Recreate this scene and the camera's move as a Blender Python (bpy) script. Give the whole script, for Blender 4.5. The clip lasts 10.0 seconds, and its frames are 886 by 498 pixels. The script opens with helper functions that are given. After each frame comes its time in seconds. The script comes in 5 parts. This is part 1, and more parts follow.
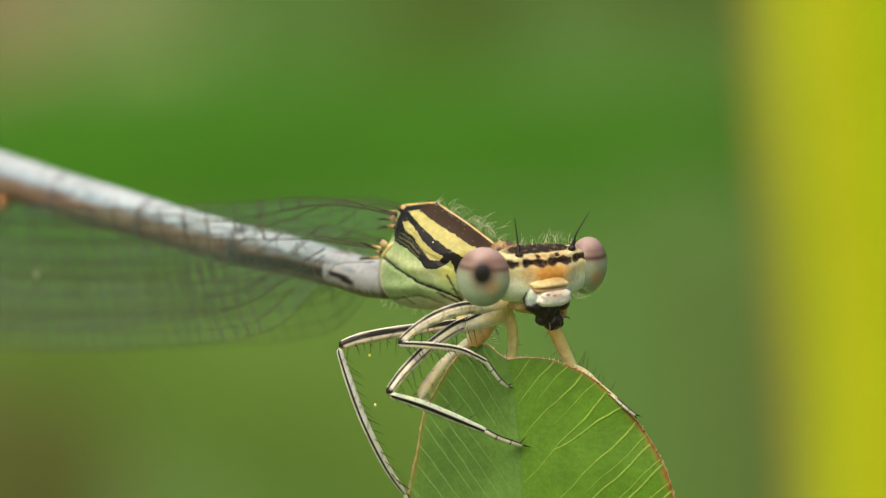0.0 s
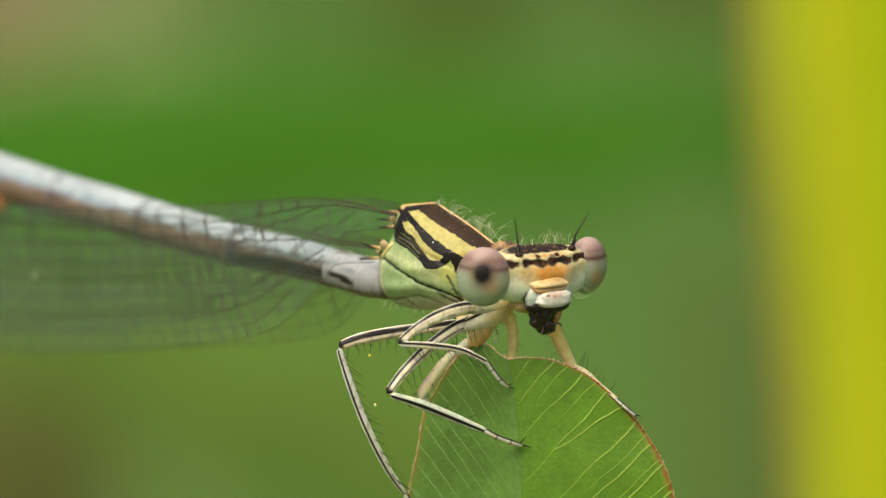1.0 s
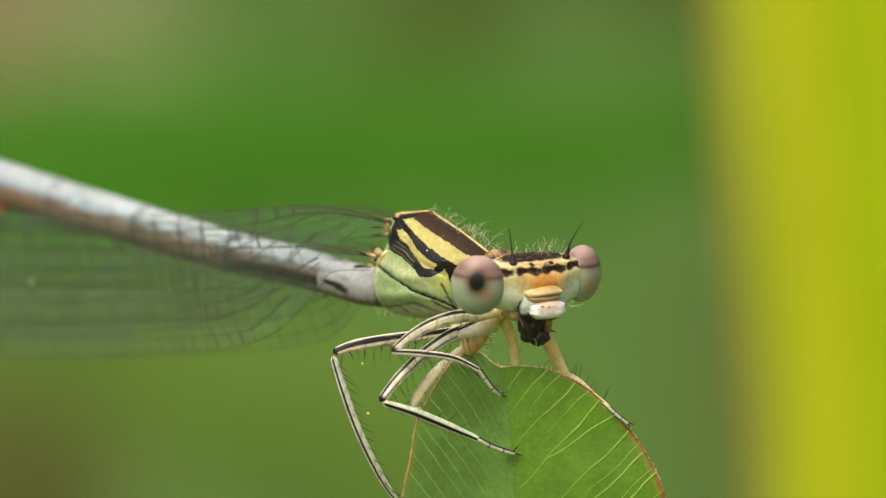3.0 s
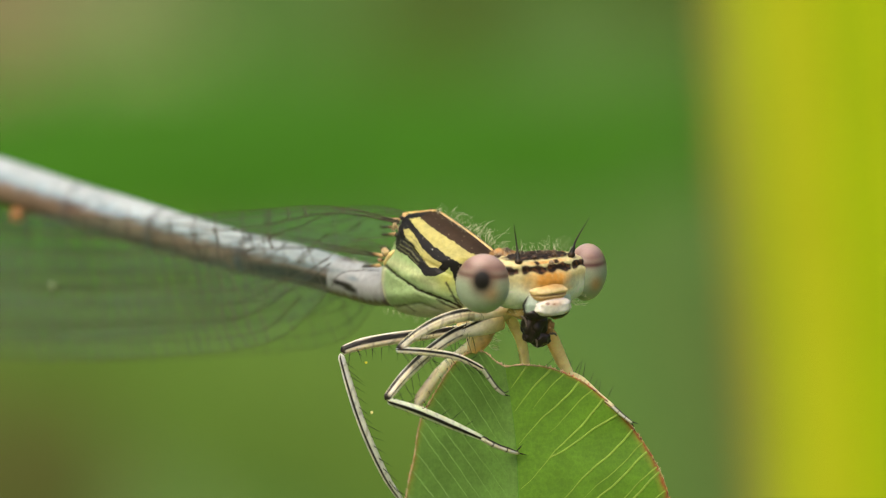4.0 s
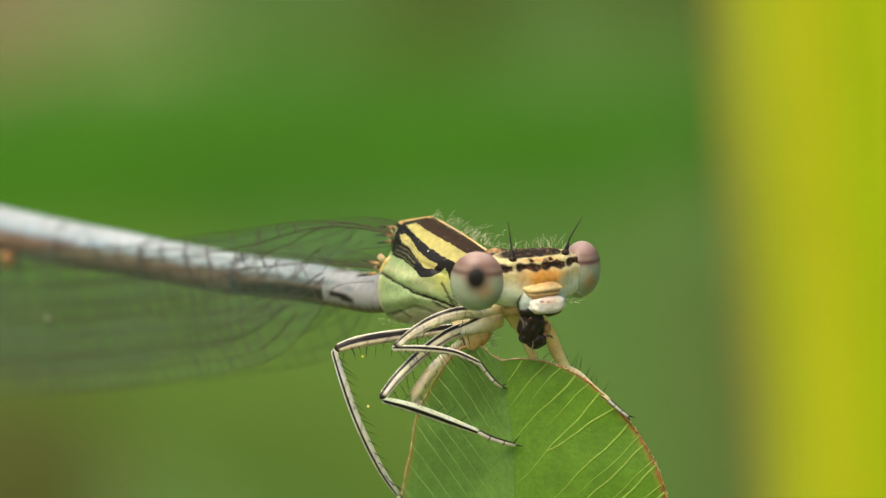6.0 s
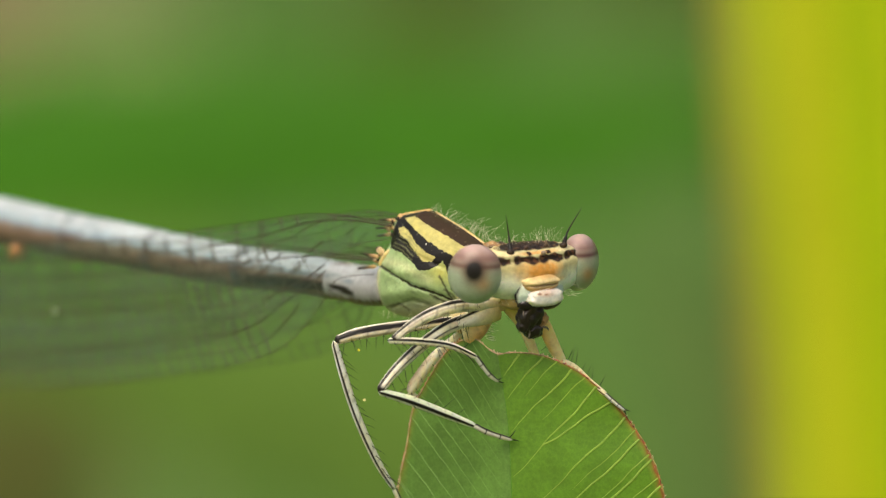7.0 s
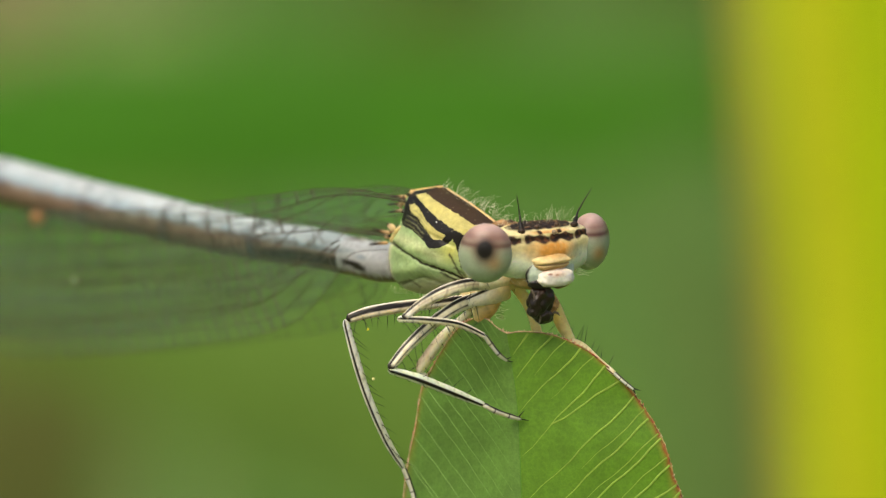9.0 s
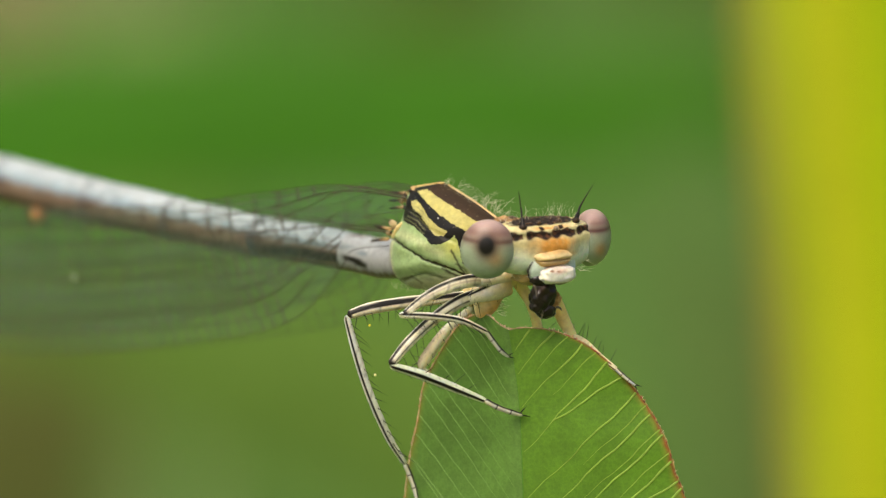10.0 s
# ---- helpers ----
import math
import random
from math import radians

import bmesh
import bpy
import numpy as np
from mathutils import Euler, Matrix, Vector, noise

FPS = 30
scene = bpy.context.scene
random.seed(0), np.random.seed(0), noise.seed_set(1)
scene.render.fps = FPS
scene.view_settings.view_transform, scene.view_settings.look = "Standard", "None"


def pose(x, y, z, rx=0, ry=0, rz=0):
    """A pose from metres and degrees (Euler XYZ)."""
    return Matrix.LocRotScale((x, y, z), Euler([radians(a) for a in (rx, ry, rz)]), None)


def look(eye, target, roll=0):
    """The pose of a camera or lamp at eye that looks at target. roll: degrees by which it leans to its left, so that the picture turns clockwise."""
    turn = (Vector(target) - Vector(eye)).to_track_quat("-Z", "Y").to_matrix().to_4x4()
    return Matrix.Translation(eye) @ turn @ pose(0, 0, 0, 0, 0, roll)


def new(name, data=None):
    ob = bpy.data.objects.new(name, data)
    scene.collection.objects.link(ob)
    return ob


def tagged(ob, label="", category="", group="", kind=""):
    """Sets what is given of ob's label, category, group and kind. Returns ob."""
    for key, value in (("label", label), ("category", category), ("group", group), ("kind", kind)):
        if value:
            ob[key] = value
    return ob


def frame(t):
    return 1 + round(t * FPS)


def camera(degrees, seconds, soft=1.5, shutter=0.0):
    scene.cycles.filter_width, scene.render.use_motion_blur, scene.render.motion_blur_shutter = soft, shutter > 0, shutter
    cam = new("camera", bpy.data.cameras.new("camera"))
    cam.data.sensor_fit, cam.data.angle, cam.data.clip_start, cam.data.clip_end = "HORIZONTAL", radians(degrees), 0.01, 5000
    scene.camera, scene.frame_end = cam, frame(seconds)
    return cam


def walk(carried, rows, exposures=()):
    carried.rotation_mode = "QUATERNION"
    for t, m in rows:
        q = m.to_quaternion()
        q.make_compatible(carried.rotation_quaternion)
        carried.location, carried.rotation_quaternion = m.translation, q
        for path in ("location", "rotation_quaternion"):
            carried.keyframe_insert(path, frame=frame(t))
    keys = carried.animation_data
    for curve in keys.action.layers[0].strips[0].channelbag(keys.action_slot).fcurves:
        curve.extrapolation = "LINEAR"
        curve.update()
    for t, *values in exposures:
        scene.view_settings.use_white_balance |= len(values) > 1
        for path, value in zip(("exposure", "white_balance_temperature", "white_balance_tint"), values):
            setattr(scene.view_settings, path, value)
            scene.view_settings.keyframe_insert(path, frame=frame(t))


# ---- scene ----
cam = camera(5.725, 10.0, soft=1.2)
cam.data.dof.use_dof = True
cam.data.dof.focus_distance = 0.2002
cam.data.dof.aperture_fstop = 63.0

MM = 0.001
BASE = Vector((0.0, 0.0, 0.45))      # the insect's perch, above the soil
EYE = (0.0, -0.2, 0.45)

# the camera sways a little on its stand: where it aims, in mm right and up of the perch
AIM = [(0.0, 0, 0), (1.0, 0, 0), (1.5, -0.0255, 0.0255), (2.0, -0.0638, 0.0638), (2.5, -0.1658, 0.1403), (3.2, -0.1531, 0.1913),
       (4.0, -0.0765, 0.1658), (4.5, -0.102, 0.1275), (5.0, -0.102, 0.102), (5.5, -0.102, 0.0765), (6.2, -0.1913, 0.0),
       (7.0, -0.2423, -0.1148), (7.5, -0.2041, -0.1913), (8.0, -0.1658, -0.3699), (8.5, -0.102, -0.4847), (9.0, -0.0383, -0.5867),
       (9.5, -0.0383, -0.6378), (10.0, 0.0, -0.676)]
walk(cam, [(t, look(EYE, (-a * MM, 0.0, 0.45 + b * MM))) for t, a, b in AIM], exposures=[(0.0, 0.0), (10.0, 0.0)])

# ---- light: a bright hazy sky, soft sun from above ----
world = bpy.data.worlds.new("sky")
scene.world = world
world.use_nodes = True
wn = world.node_tree
sky = wn.nodes.new("ShaderNodeTexSky")
sky.sky_type, sky.sun_disc = "NISHITA", False
sky.sun_elevation, sky.sun_rotation = radians(49), radians(-153)
sky.air_density, sky.dust_density, sky.ozone_density = 1.0, 7.0, 0.2
wn.nodes["Background"].inputs["Strength"].default_value = 0.14
wn.links.new(sky.outputs["Color"], wn.nodes["Background"].inputs["Color"])
sun = new("sun", bpy.data.lights.new("sun", "SUN"))
sun.data.energy, sun.data.angle, sun.data.color = 1.6, radians(30), (1.0, 0.92, 0.76)
sun.matrix_world = look((-0.6, -1.2, 1.55), (0, 0, 0))


# ---- colours and materials ----
def lin(r, g, b):
    return tuple(((c / 255 + 0.055) / 1.055) ** 2.4 if c > 10 else c / 255 / 12.92 for c in (r, g, b))


def shader(name):
    m = bpy.data.materials.new(name)
    m.use_nodes = True
    return m, m.node_tree.nodes, m.node_tree.links, m.node_tree.nodes["Principled BSDF"]


def noise_tex(n, k, scale, detail=4.0, rough=0.6, stretch=None):
    tex = n.new("ShaderNodeTexNoise")
    tex.inputs["Scale"].default_value, tex.inputs["Detail"].default_value = scale, detail
    tex.inputs["Roughness"].default_value = rough
    co = n.new("ShaderNodeTexCoord")
    if stretch:
        mp = n.new("ShaderNodeMapping")
        mp.inputs["Scale"].default_value = stretch
        k.new(co.outputs["Object"], mp.inputs["Vector"])
        k.new(mp.outputs["Vector"], tex.inputs["Vector"])
    else:
        k.new(co.outputs["Object"], tex.inputs["Vector"])
    return tex


def spread(n, k, source, lo, hi):
    r = n.new("ShaderNodeMapRange")
    r.inputs["From Min"].default_value, r.inputs["From Max"].default_value = 0.3, 0.7
    r.inputs["To Min"].default_value, r.inputs["To Max"].default_value = lo, hi
    k.new(source, r.inputs["Value"])
    return r.outputs["Result"]


def scaled(n, k, colour, factor):
    v = n.new("ShaderNodeVectorMath")
    v.operation = "SCALE"
    k.new(colour, v.inputs[0])
    k.new(factor, v.inputs["Scale"])
    return v.outputs["Vector"]


def bumped(n, k, b, source, strength, distance):
    bump = n.new("ShaderNodeBump")
    bump.inputs["Strength"].default_value, bump.inputs["Distance"].default_value = strength, distance
    k.new(source, bump.inputs["Height"])
    k.new(bump.outputs["Normal"], b.inputs["Normal"])


def skin(name, rough, grain, relief, coat=0.0, spec=0.5, sss=0.0, vary=0.14, coat_rough=0.12):
    """Insect cuticle: its markings are the mesh's colour layer, with mottling at two scales and fine pits."""
    m, n, k, b = shader(name)
    at = n.new("ShaderNodeAttribute")
    at.attribute_name = "col"
    big, small = noise_tex(n, k, grain * 0.15), noise_tex(n, k, grain)
    c = scaled(n, k, at.outputs["Color"], spread(n, k, big.outputs["Fac"], 1 - vary, 1 + vary))
    c = scaled(n, k, c, spread(n, k, small.outputs["Fac"], 1 - vary * 0.8, 1 + vary * 0.8))
    k.new(c, b.inputs["Base Color"])
    b.inputs["Roughness"].default_value, b.inputs["Specular IOR Level"].default_value = rough, spec
    b.inputs["Coat Weight"].default_value, b.inputs["Coat Roughness"].default_value = coat, coat_rough
    if sss:
        b.inputs["Subsurface Weight"].default_value = sss
        b.inputs["Subsurface Radius"].default_value = (0.00025, 0.00022, 0.00012)
        b.inputs["Subsurface Scale"].default_value = 1.0
    bumped(n, k, b, small.outputs["Fac"], 0.6, relief)
    return m


def plain(name, colour, rough, grain=9000.0, vary=0.2, through_light=0.0, relief=2e-6, stretch=None):
    m, n, k, b = shader(name)
    rgb = n.new("ShaderNodeRGB")
    rgb.outputs[0].default_value = (*colour, 1)
    tex, wide = noise_tex(n, k, grain, stretch=stretch), noise_tex(n, k, grain * 0.12, stretch=stretch)
    c = scaled(n, k, rgb.outputs[0], spread(n, k, tex.outputs["Fac"], 1 - vary, 1 + vary))
    c = scaled(n, k, c, spread(n, k, wide.outputs["Fac"], 1 - vary, 1 + vary))
    k.new(c, b.inputs["Base Color"])
    b.inputs["Roughness"].default_value, b.inputs["Specular IOR Level"].default_value = rough, 0.25
    bumped(n, k, b, tex.outputs["Fac"], 0.5, relief)
    if through_light:
        tr, mix, out = n.new("ShaderNodeBsdfTranslucent"), n.new("ShaderNodeMixShader"), n["Material Output"]
        k.new(c, tr.inputs["Color"])
        mix.inputs["Fac"].default_value = through_light
        k.new(b.outputs[0], mix.inputs[1])
        k.new(tr.outputs[0], mix.inputs[2])
        k.new(mix.outputs[0], out.inputs["Surface"])
    return m


def leaf_skin(name, through_light=0.35):
    """Leaf blade: colour layer times cell mottling, faint network of minor veins, waxy gloss, light through it."""
    m, n, k, b = shader(name)
    at = n.new("ShaderNodeAttribute")
    at.attribute_name = "col"
    cell = n.new("ShaderNodeTexVoronoi")
    cell.feature, cell.inputs["Scale"].default_value = "DISTANCE_TO_EDGE", 11000.0
    co = n.new("ShaderNodeTexCoord")
    k.new(co.outputs["Object"], cell.inputs["Vector"])
    ramp = n.new("ShaderNodeMapRange")
    ramp.inputs["From Max"].default_value = 0.16
    ramp.inputs["To Min"].default_value, ramp.inputs["To Max"].default_value = 1.08, 0.98
    k.new(cell.outputs["Distance"], ramp.inputs["Value"])
    wide, fine = noise_tex(n, k, 1200.0), noise_tex(n, k, 10000.0)
    c = scaled(n, k, at.outputs["Color"], ramp.outputs["Result"])
    c = scaled(n, k, c, spread(n, k, wide.outputs["Fac"], 0.84, 1.16))
    c = scaled(n, k, c, spread(n, k, fine.outputs["Fac"], 0.89, 1.11))
    k.new(c, b.inputs["Base Color"])
    b.inputs["Roughness"].default_value = 0.42
    bumped(n, k, b, wide.outputs["Fac"], 0.7, 5e-5)
    tr, mix, out = n.new("ShaderNodeBsdfTranslucent"), n.new("ShaderNodeMixShader"), n["Material Output"]
    k.new(c, tr.inputs["Color"])
    mix.inputs["Fac"].default_value = through_light
    k.new(b.outputs[0], mix.inputs[1])
    k.new(tr.outputs[0], mix.inputs[2])
    k.new(mix.outputs[0], out.inputs["Surface"])
    return m


def membrane_mat():
    """Clear wing film: almost all light passes, a little sheen and a smoky tint."""
    m, n, k, b = shader("wing_film")
    b.inputs["Base Color"].default_value = (*lin(112, 140, 122), 1)
    b.inputs["Roughness"].default_value = 0.25
    clear, mix = n.new("ShaderNodeBsdfTransparent"), n.new("ShaderNodeMixShader")
    clear.inputs["Color"].default_value = (0.972, 0.98, 0.974, 1)
    tex = noise_tex(n, k, 900.0)
    k.new(spread(n, k, tex.outputs["Fac"], 0.87, 0.94), mix.inputs["Fac"])
    k.new(b.outputs[0], mix.inputs[1])
    k.new(clear.outputs[0], mix.inputs[2])
    k.new(mix.outputs[0], n["Material Output"].inputs["Surface"])
    return m


CUTICLE = skin("cuticle", 0.46, 9000.0, 6e-6, coat=0.03, spec=0.3, sss=0.3, vary=0.2, coat_rough=0.2)
LIMB = skin("limb_cuticle", 0.42, 7000.0, 5e-6, coat=0.0, spec=0.32, sss=0.6, vary=0.16, coat_rough=0.2)
PRUINOSE = skin("waxy_bloom", 0.36, 5000.0, 6e-6, coat=0.3, vary=0.16)
FACETS = skin("eye_facets", 0.36, 24000.0, 2e-6, coat=0.3, spec=0.35, sss=0.3, vary=0.08, coat_rough=0.4)
SHINY = skin("dark_shell", 0.32, 3000.0, 0.6e-6, coat=0.15, vary=0.25)
BRISTLE = plain("bristle", lin(24, 21, 17), 0.5)
HAIR = plain("pale_hair", lin(246, 242, 220), 0.4, through_light=0.4)
VEIN = plain("wing_vein", lin(70, 60, 47), 0.5)
FILM = membrane_mat()
LEAF = leaf_skin("leaf_blade")
LEAF_VEIN = plain("leaf_vein", lin(166, 202, 84), 0.45, through_light=0.35)
LEAF_RIM = skin("leaf_rim", 0.5, 9000.0, 4e-6, vary=0.3)


# ---- mesh code; lengths in mm from the perch ----
def spline(points, n):
    """A smooth curve through the points, n samples, evenly by control point."""
    p = np.array(points, float)
    p = np.vstack([2 * p[0] - p[1], p, 2 * p[-1] - p[-2]])
    u = np.linspace(0, len(p) - 3, n)
    i = np.minimum(u.astype(int), len(p) - 4)
    f = (u - i)[:, None]
    a, b, c, d = p[i], p[i + 1], p[i + 2], p[i + 3]
    return 0.5 * (2 * b + (c - a) * f + (2 * a - 5 * b + 4 * c - d) * f**2 + (3 * b - a - 3 * c + d) * f**3)


class Geo:
    """Verts in mm, faces and a colour for each vert."""

    def __init__(self):
        self.v, self.f, self.c, self.n = [], [], [], 0

    def add(self, v, f, c):
        v = np.asarray(v, float)
        c = np.asarray(c, float)
        if c.ndim == 1:
            c = np.tile(c, (len(v), 1))
        self.f += [tuple(j + self.n for j in q) for q in f]
        self.v.append(v)
        self.c.append(c)
        self.n += len(v)
        return self

    def mesh(self, name, origin, mats, smooth=True):
        v = (np.vstack(self.v) - np.array(origin)) * MM
        me = bpy.data.meshes.new(name)
        me.from_pydata(v.tolist(), [], self.f)
        col = np.hstack([np.vstack(self.c), np.ones((len(v), 1))])
        layer = me.color_attributes.new("col", "FLOAT_COLOR", "POINT")
        layer.data.foreach_set("color", col.astype(np.float32).ravel())
        me.materials.append(mats)
        if smooth:
            me.polygons.foreach_set("use_smooth", [True] * len(me.polygons))
        me.update()
        return me


def grid_faces(nu, nv, wrap=True):
    f = []
    for i in range(nu - 1):
        for j in range(nv if wrap else nv - 1):
            a, b = i * nv + j, i * nv + (j + 1) % nv
            f.append((a, b, b + nv, a + nv))
    return f


def frames_along(c, side):
    """Tangent, across and side vectors along a curve; side points roughly along the given way."""
    t = np.gradient(c, axis=0)
    t /= np.linalg.norm(t, axis=1)[:, None] + 1e-12
    s = np.array(side, float) - t * (t @ np.array(side, float))[:, None]
    s /= np.linalg.norm(s, axis=1)[:, None] + 1e-12
    return t, np.cross(s, t), s


def tube(geo, points, radii, colour, n=40, m=14, side=(0, -1, 0), flat=1.0, caps=True):
    """A tapered, closed tube. colour: one colour or a function of (along 0..1, across -1..1, facing -1..1)."""
    c = spline(points, n)
    r = np.interp(np.linspace(0, 1, n), np.linspace(0, 1, len(radii)), radii)
    if caps:
        k = np.linspace(0, 1, n)
        r = r * np.clip(np.minimum(k, 1 - k) * n / 2.0, 0.02, 1) ** 0.5
    _, across, s = frames_along(c, side)
    if across[:, 2].mean() + 0.3 * across[:, 0].mean() < 0:
        across = -across
    th = np.linspace(0, 2 * np.pi, m, endpoint=False)
    ca, sa = np.cos(th), np.sin(th)
    v = c[:, None] + r[:, None, None] * (across[:, None] * ca[None, :, None] + flat * s[:, None] * sa[None, :, None])
    if callable(colour):
        col = colour(np.repeat(np.linspace(0, 1, n), m), np.tile(ca, n), np.tile(sa, n))
    else:
        col = colour
    return geo.add(v.reshape(-1, 3), grid_faces(n, m), col)


def thorn(geo, base, tip, r, colour, bend=None):
    """A thin pointed bristle or hair of three sides."""
    base, tip = np.array(base, float), np.array(tip, float)
    mid = (base + tip) / 2 + (0 if bend is None else np.array(bend, float))
    a = np.cross(tip - base, (0.3, 1, 0.2))
    a /= np.linalg.norm(a) + 1e-12
    b = np.cross(tip - base, a)
    b /= np.linalg.norm(b) + 1e-12
    ring = [a, -0.5 * a + 0.87 * b, -0.5 * a - 0.87 * b]
    v = [base + r * w for w in ring] + [mid + 0.75 * r * w for w in ring] + [tip]
    f = [(i, (i + 1) % 3, 3 + (i + 1) % 3, 3 + i) for i in range(3)] + [(3 + i, 3 + (i + 1) % 3, 6) for i in range(3)]
    return geo.add(v, f, colour)


def curl(geo, base, way, length, bend, r, colour):
    """A fine hair that winds from its first way towards the bend."""
    p, way, bend = (np.array(q, float) for q in (base, way, bend))
    way = way / (np.linalg.norm(way) + 1e-9)
    turn = np.linalg.norm(bend) + 1e-9
    bend = bend / turn
    pts = []
    for k in range(9):
        pts.append(p.copy())
        a = turn * 1.7 * k / 8
        p = p + length / 8 * (way * math.cos(a) + bend * math.sin(a))
    tube(geo, pts, [r, r * 0.9, r * 0.5], colour, n=12, m=3, caps=False)


def blob(geo, centre, semis, colour, rot=None, nu=26, nv=36, power=2.0, lumps=0.0, seed=0.0, carve=None):
    """A rounded body: superellipsoid with semis along three axes (rot: 3x3), slightly lumpy if asked."""
    a = np.linspace(-np.pi / 2, np.pi / 2, nu)
    b = np.linspace(0, 2 * np.pi, nv, endpoint=False)
    A_, B_ = np.meshgrid(a, b, indexing="ij")
    e = 2.0 / power
    sg = lambda x: np.sign(x) * np.abs(x) ** e
    d = np.stack([sg(np.cos(A_)) * sg(np.cos(B_)), sg(np.cos(A_)) * sg(np.sin(B_)), sg(np.sin(A_))], -1).reshape(-1, 3)
    if lumps:
        d = d * (1 + lumps * np.array([noise.noise(Vector(q) * 2.2 + Vector((seed, 0, 0))) for q in d]))[:, None]
    if carve:
        d = carve(d)
    loc = d * np.array(semis)
    rot = np.eye(3) if rot is None else np.array(rot)
    col = colour(loc, d) if callable(colour) else colour
    return geo.add(loc @ rot.T + np.array(centre), grid_faces(nu, nv), col)


ORIGIN = {}


def thing_root(name, origin, label, category, kind="", group=""):
    ob = new(name)
    ob.empty_display_size = 0.001
    ob.location = BASE + Vector(origin) * MM
    ORIGIN[ob.name] = np.array(origin, float)
    return tagged(ob, label, category, group, kind)


def part(name, geo, material, parent, label="", pivot=None, smooth=True):
    """Links one mesh under a thing or a part, turning about its pivot."""
    here = ORIGIN[parent.name] if pivot is None else np.array(pivot, float)
    ob = new(name, geo.mesh(name, here, material, smooth))
    ob.parent = parent
    ob.location = Vector(here - ORIGIN[parent.name]) * MM
    ORIGIN[ob.name] = here
    return tagged(ob, label)


def solid(name, geo, material, origin, label, category, kind="", group=""):
    ob = new(name, geo.mesh(name, origin, material))
    ob.location = BASE + Vector(origin) * MM
    ORIGIN[ob.name] = np.array(origin, float)
    return tagged(ob, label, category, group, kind)


def inside(x, z, poly):
    """Which of the points lie inside the outline."""
    res = np.zeros(len(x), bool)
    q = np.array(poly, float)
    for (x0, z0), (x1, z1) in zip(q, np.roll(q, -1, 0)):
        cut = (z0 > z) != (z1 > z)
        res ^= cut & (x < (x1 - x0) * (z - z0) / (z1 - z0 + 1e-12) + x0)
    return res


def off_line(x, z, line):
    """How far the points lie from a drawn line."""
    best = np.full(len(x), 1e9)
    q = np.array(line, float)
    for (x0, z0), (x1, z1) in zip(q[:-1], q[1:]):
        dx, dz = x1 - x0, z1 - z0
        h = np.clip(((x - x0) * dx + (z - z0) * dz) / (dx * dx + dz * dz), 0, 1)
        best = np.minimum(best, np.hypot(x - x0 - h * dx, z - z0 - h * dz))
    return best


def wobble(v, scale, amount):
    return np.array([noise.noise(Vector(p) * scale) for p in v]) * amount


def mix(a, b, f):
    f = np.clip(np.asarray(f, float), 0, 1)[..., None]
    return np.asarray(a, float) * (1 - f) + np.asarray(b, float) * f


# ---- setting: soil, and the green bank far behind ----
def setting():
    g = Geo()
    n = 60
    r = np.concatenate([[0], np.geomspace(0.05, 300, n - 1)]) * 1000
    th = np.linspace(0, 2 * np.pi, 48, endpoint=False)
    v = np.stack([r[:, None] * np.cos(th), r[:, None] * np.sin(th), 0 * r[:, None] * th - 450.0], -1).reshape(-1, 3)
    near = np.hypot(v[:, 0], v[:, 1]) < 30000
    v[:, 2] += np.where(near, [noise.noise(Vector(p) * 0.004) * 12 for p in v], 0)
    g.add(v, grid_faces(n, 48), lin(92, 104, 52))
    solid("ground", g, plain("meadow_soil", lin(84, 98, 48), 0.9, grain=30.0, vary=0.4, relief=0.01), (0, 0, -450),
          "mossy green meadow soil under the plants", "ground", "structure")
    g = Geo()
    nu, nv = 72, 90
    x = np.linspace(-2600, 2600, nv)
    u = np.linspace(0, 1, nu)
    U_, X_ = np.meshgrid(u, x, indexing="ij")
    # a grassy bank: a slope that rises, rounds over its crest and falls away behind, lower towards its ends
    tall = 1500 * np.cos(np.clip(np.abs(X_) / 2600, 0, 1) * np.pi / 2) ** 0.35
    S_ = np.clip(U_ / 0.5, 0, 1)
    y = np.where(U_ < 0.5, 1150 + 500 * S_**2, 1650 + 1700 * (U_ - 0.5) / 0.5) - 0.00006 * X_**2
    z = -460 + tall * np.where(U_ < 0.5, S_**0.8, np.cos(np.clip((U_ - 0.5) / 0.5, 0, 1) * np.pi / 2) ** 1.2)
    v = np.stack([X_, y, z], -1).reshape(-1, 3)
    v[:, 1] += [noise.noise(Vector(p) * 0.006) * 60 for p in v]
    g.add(v, grid_faces(nu, nv, False), lin(100, 130, 60))
    solid("backdrop", g, plain("far_greenery", lin(77, 111, 48), 0.8, grain=22.0, vary=0.14, relief=0.004), (0, 1150, -455),
          "blurred green bank of meadow plants in the distance", "greenery", "structure")


